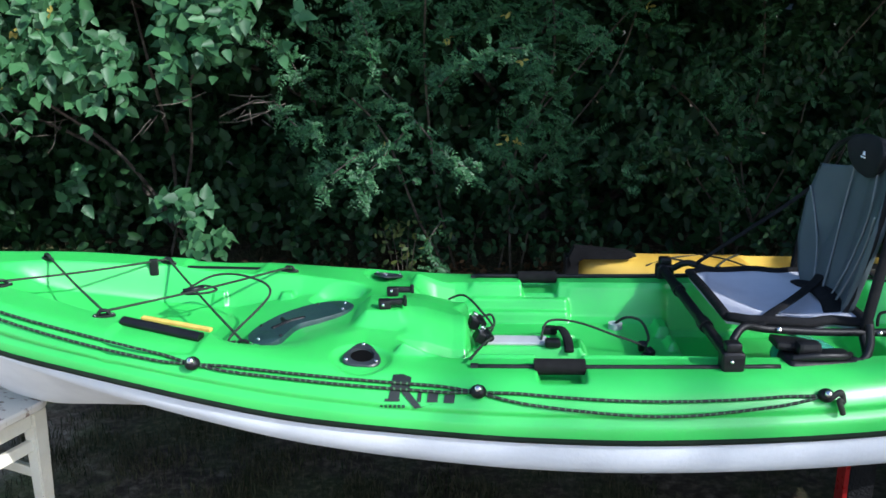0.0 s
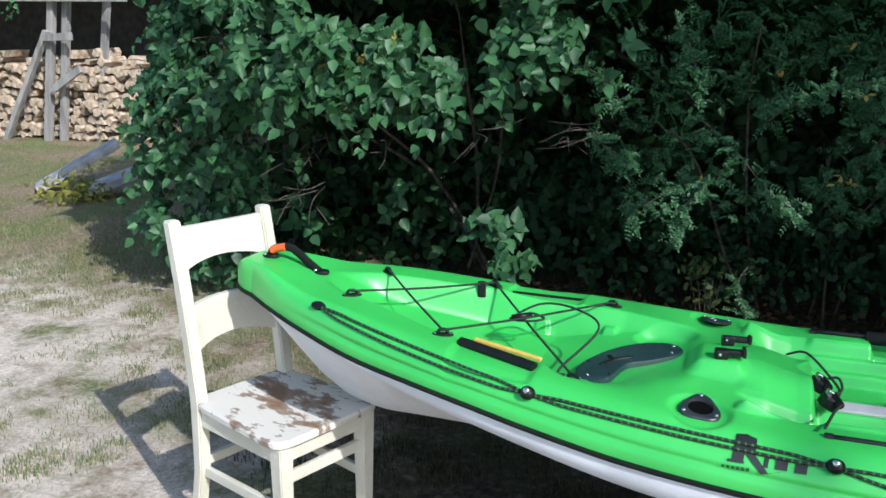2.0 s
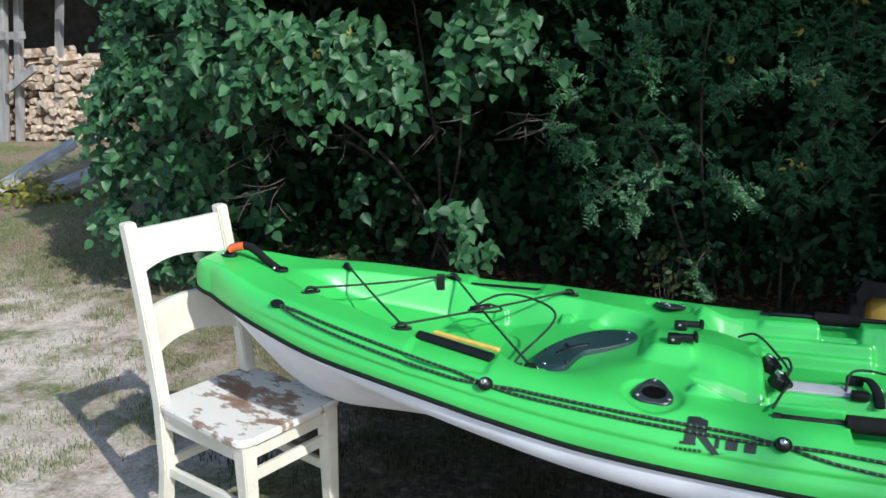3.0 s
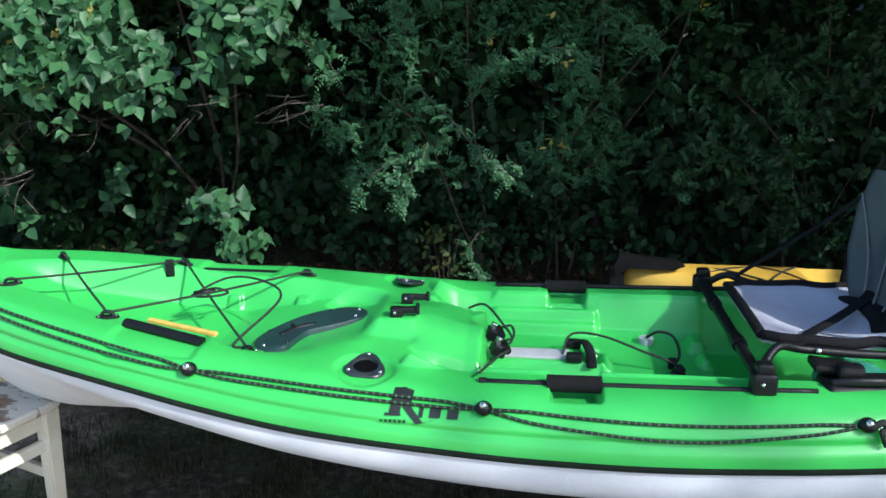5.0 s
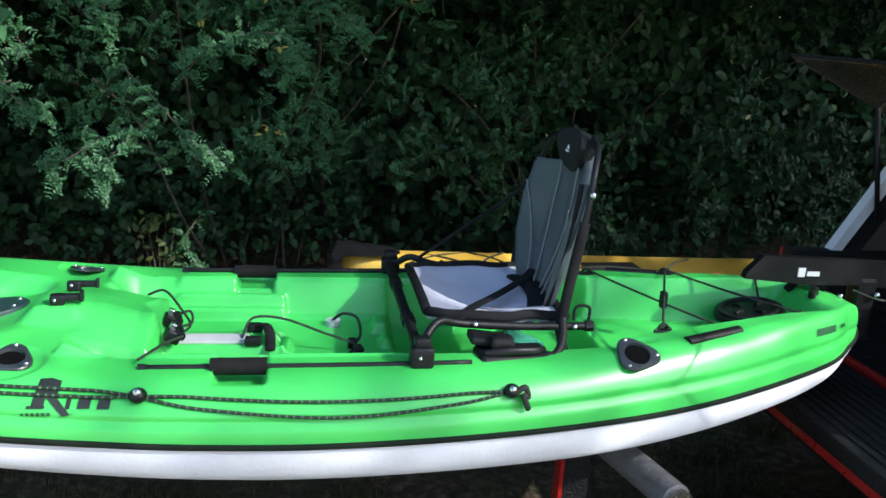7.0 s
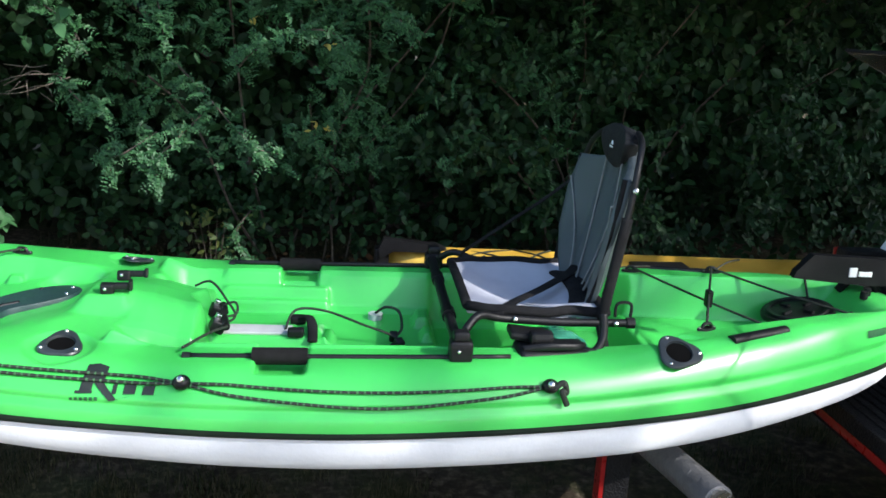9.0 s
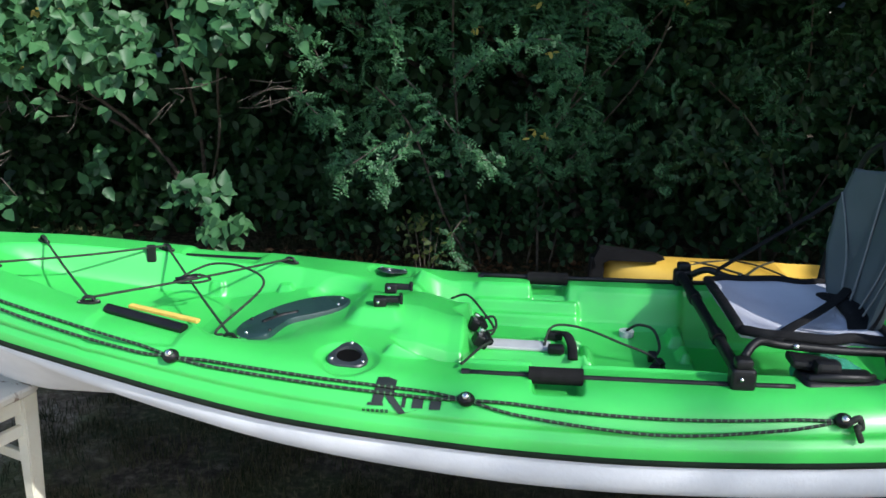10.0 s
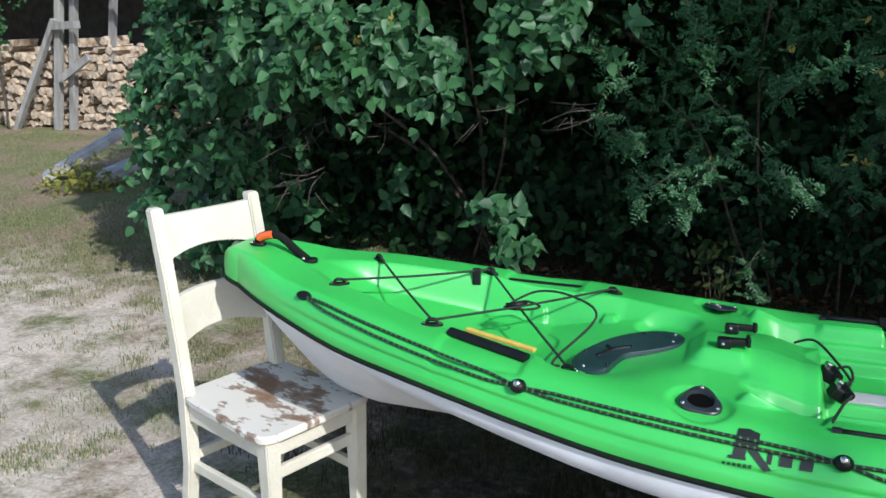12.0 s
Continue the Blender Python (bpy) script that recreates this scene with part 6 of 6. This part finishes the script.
# a taller, thin-leaved tree farther off, whose light shade falls over the stern
tall = thing("thin_leaved_tree", (9.6, -5.6, 0), "tall thin-leaved tree casting light dappled shade", "tree")
part("trunk", tubed(spline([(9.6, -5.6, -0.1), (9.6, -5.5, 2.4), (9.5, -5.4, 4.8), (9.3, -5.3, 6.8)], 6), 0.16, 10, taper=0.03), BARK, tall, smooth=True)
for k in range(10):
    a = 2 * math.pi * k / 10
    part("limb", tubed(spline([(9.35, -5.45, 4.8 + 0.25 * k), (8.6 + 0.8 * math.cos(a), -5.2 + 0.6 * math.sin(a), 6.2 + 0.12 * k), (7.9 + 1.6 * math.cos(a), -5.0 + 1.0 * math.sin(a), 6.7 + 0.1 * k)], 5), 0.005, 6, taper=0.002), BARK, tall, smooth=True)
n = 6200
g = R.normal(size=(n, 3))
g /= np.linalg.norm(g, axis=1, keepdims=True)
P = np.array([8.25, -5.05, 7.0]) + g * (1.80, 1.2, 1.1) * R.uniform(0.1, 1.0, (n, 1)) ** 0.5
P = P[np.array([fbm(p[0] + 0.8 * p[2], p[1] + 0.6 * p[2], 33.0, 1.7) > -0.02 for p in P])]
n = len(P)
leaves("crown", P, R.normal(size=(n, 3)) + (0, 0, -0.5), R.normal(size=(n, 3)) * 0.8 + (0, 0, 1), R.uniform(0.05, 0.09, n), OVAL * (1, 1.5, 1), FINE_LEAF, tall)

# ---- grass tufts, fallen leaves and small weeds ----
def blades(count, x0, x1, y0, y1, h, density, name, label, mat=GRASS):
    v, f = [], []
    made = 0
    tries = 0
    while made < count and tries < count * 30:
        tries += 1
        x, y = R.uniform(x0, x1), R.uniform(y0, y1)
        if R.uniform() > density(x, y):
            continue
        z = ground_height(x, y)
        for _ in range(R.integers(4, 8)):
            a, L = R.uniform(0, 6.28), h * R.uniform(0.4, 1.2)
            px, py = x + R.normal() * 0.02, y + R.normal() * 0.02
            lx, ly = math.cos(a) * L * R.uniform(0.2, 0.7), math.sin(a) * L * R.uniform(0.2, 0.7)
            w = 0.0013
            b = len(v)
            sx, sy = w * math.sin(a), -w * math.cos(a)
            v += [(px - sx, py - sy, z - 0.003), (px + sx, py + sy, z - 0.003), (px + lx * 0.4 + sx, py + ly * 0.4 + sy, z + L * 0.6),
                  (px + lx * 0.4 - sx, py + ly * 0.4 - sy, z + L * 0.6), (px + lx, py + ly, z + L * 0.85)]
            f += [(b, b + 1, b + 2, b + 3), (b + 3, b + 2, b + 4)]
        made += 1
    ob = tagged(mesh(name, v, f, mat), label, "grass", "", "stuff")
    return ob


def lawn(x, y):
    m = x + 0.75 * y + 0.8 + 1.2 * noise.noise(Vector((x * 1.1, y * 1.1, 8)))
    base = float(0.12 + 0.68 * smooth_step(m, -2.2, -0.4))
    tuft = float(smooth_step(fbm(x, y, 52.0, 5.5), 0.0, 0.30))
    return base * (0.10 + 0.90 * tuft) * float(smooth_step(fbm(x, y, 50.0, 1.4), -0.35, 0.3))


blades(6500, -5.5, -1.7, -0.6, 3.0, 0.024, lawn, "lawn_grass", "short dry patchy lawn grass")
blades(9000, -1.7, 2.2, -0.6, 3.0, 0.036, lawn, "shaded_grass", "short sparse lawn grass, coloured dark for the kayak's shade", SHADE_GRASS)
blades(11000, -9.5, -3.2, 1.2, 6.4, 0.028, lambda x, y: 0.9 if x + 0.75 * y < -1.6 and fbm(x, y, 60.0, 0.8) > -0.1 else 0.05, "far_grass", "green and straw grass beyond the drive")
P = [(-5.35 + R.normal() * 0.16, 3.55 + R.normal() * 0.12, 0.02 + abs(R.normal()) * 0.10) for _ in range(260)]
weed = thing("yellow_weed", (-5.35, 3.55, 0), "low yellow-green weed by the boards", "weed")
leaves("leaves", P, R.normal(size=(260, 3)) + (0, 0, 0.5), R.normal(size=(260, 3)) * 0.5 + (0, -0.5, 1), R.uniform(0.04, 0.08, 260), OVAL, WEED_LEAF, weed)

# dry leaves fallen between the hedge and the yellow kayak, and a small weed among them
DRY_LEAF = material("dry_brown_leaf", (0.10, 0.045, 0.025), (0.26, 0.15, 0.075), 9, 0.8, island=True, thin=0.1, spec=0.15)
n = 2600
P = np.stack([R.uniform(-1.6, 1.6, n), 1.15 + 1.5 * R.uniform(0, 1, n) ** 0.8, np.zeros(n)], 1)
P[:, 2] = [ground_height(p[0], p[1]) + 0.004 + 0.010 * R.uniform() for p in P]
litter = leaves("fallen_leaves", P, R.normal(size=(n, 3)) * (1, 1, 0.2), R.normal(size=(n, 3)) * 0.35 + (0, 0, 1), R.uniform(0.025, 0.05, n), OVAL * (1, 1.4, 1.5), DRY_LEAF, None)
tagged(litter, "dry brown fallen leaves on bare earth", "fallen leaves", "", "stuff")
SPRIG_LEAF = material("pale_weed_leaf", (0.045, 0.085, 0.018), (0.13, 0.16, 0.03), 9, 0.6, island=True, thin=0.25)
n = 90
sprig = thing("low_weed", (-0.33, 1.95, 0), "small yellow-green weed at the foot of the hedge", "weed")
P = np.stack([R.normal(size=n) * 0.07 - 0.33, R.normal(size=n) * 0.05 + 1.95, R.uniform(0.06, 0.42, n)], 1)
leaves("leaves", P, R.normal(size=(n, 3)) + (0, -0.3, 0.3), R.normal(size=(n, 3)) * 0.5 + (0, -0.6, 0.8), R.uniform(0.025, 0.045, n), OVAL, SPRIG_LEAF, sprig)
for k in range(5):
    part("stalk", tubed(spline([(-0.35 + 0.01 * k, 1.95, -0.01), (-0.37 + 0.02 * k, 1.94, 0.18), (-0.42 + 0.04 * k, 1.93, 0.38)], 4), 0.003, 5, taper=0.001), BARK, sprig, smooth=True)
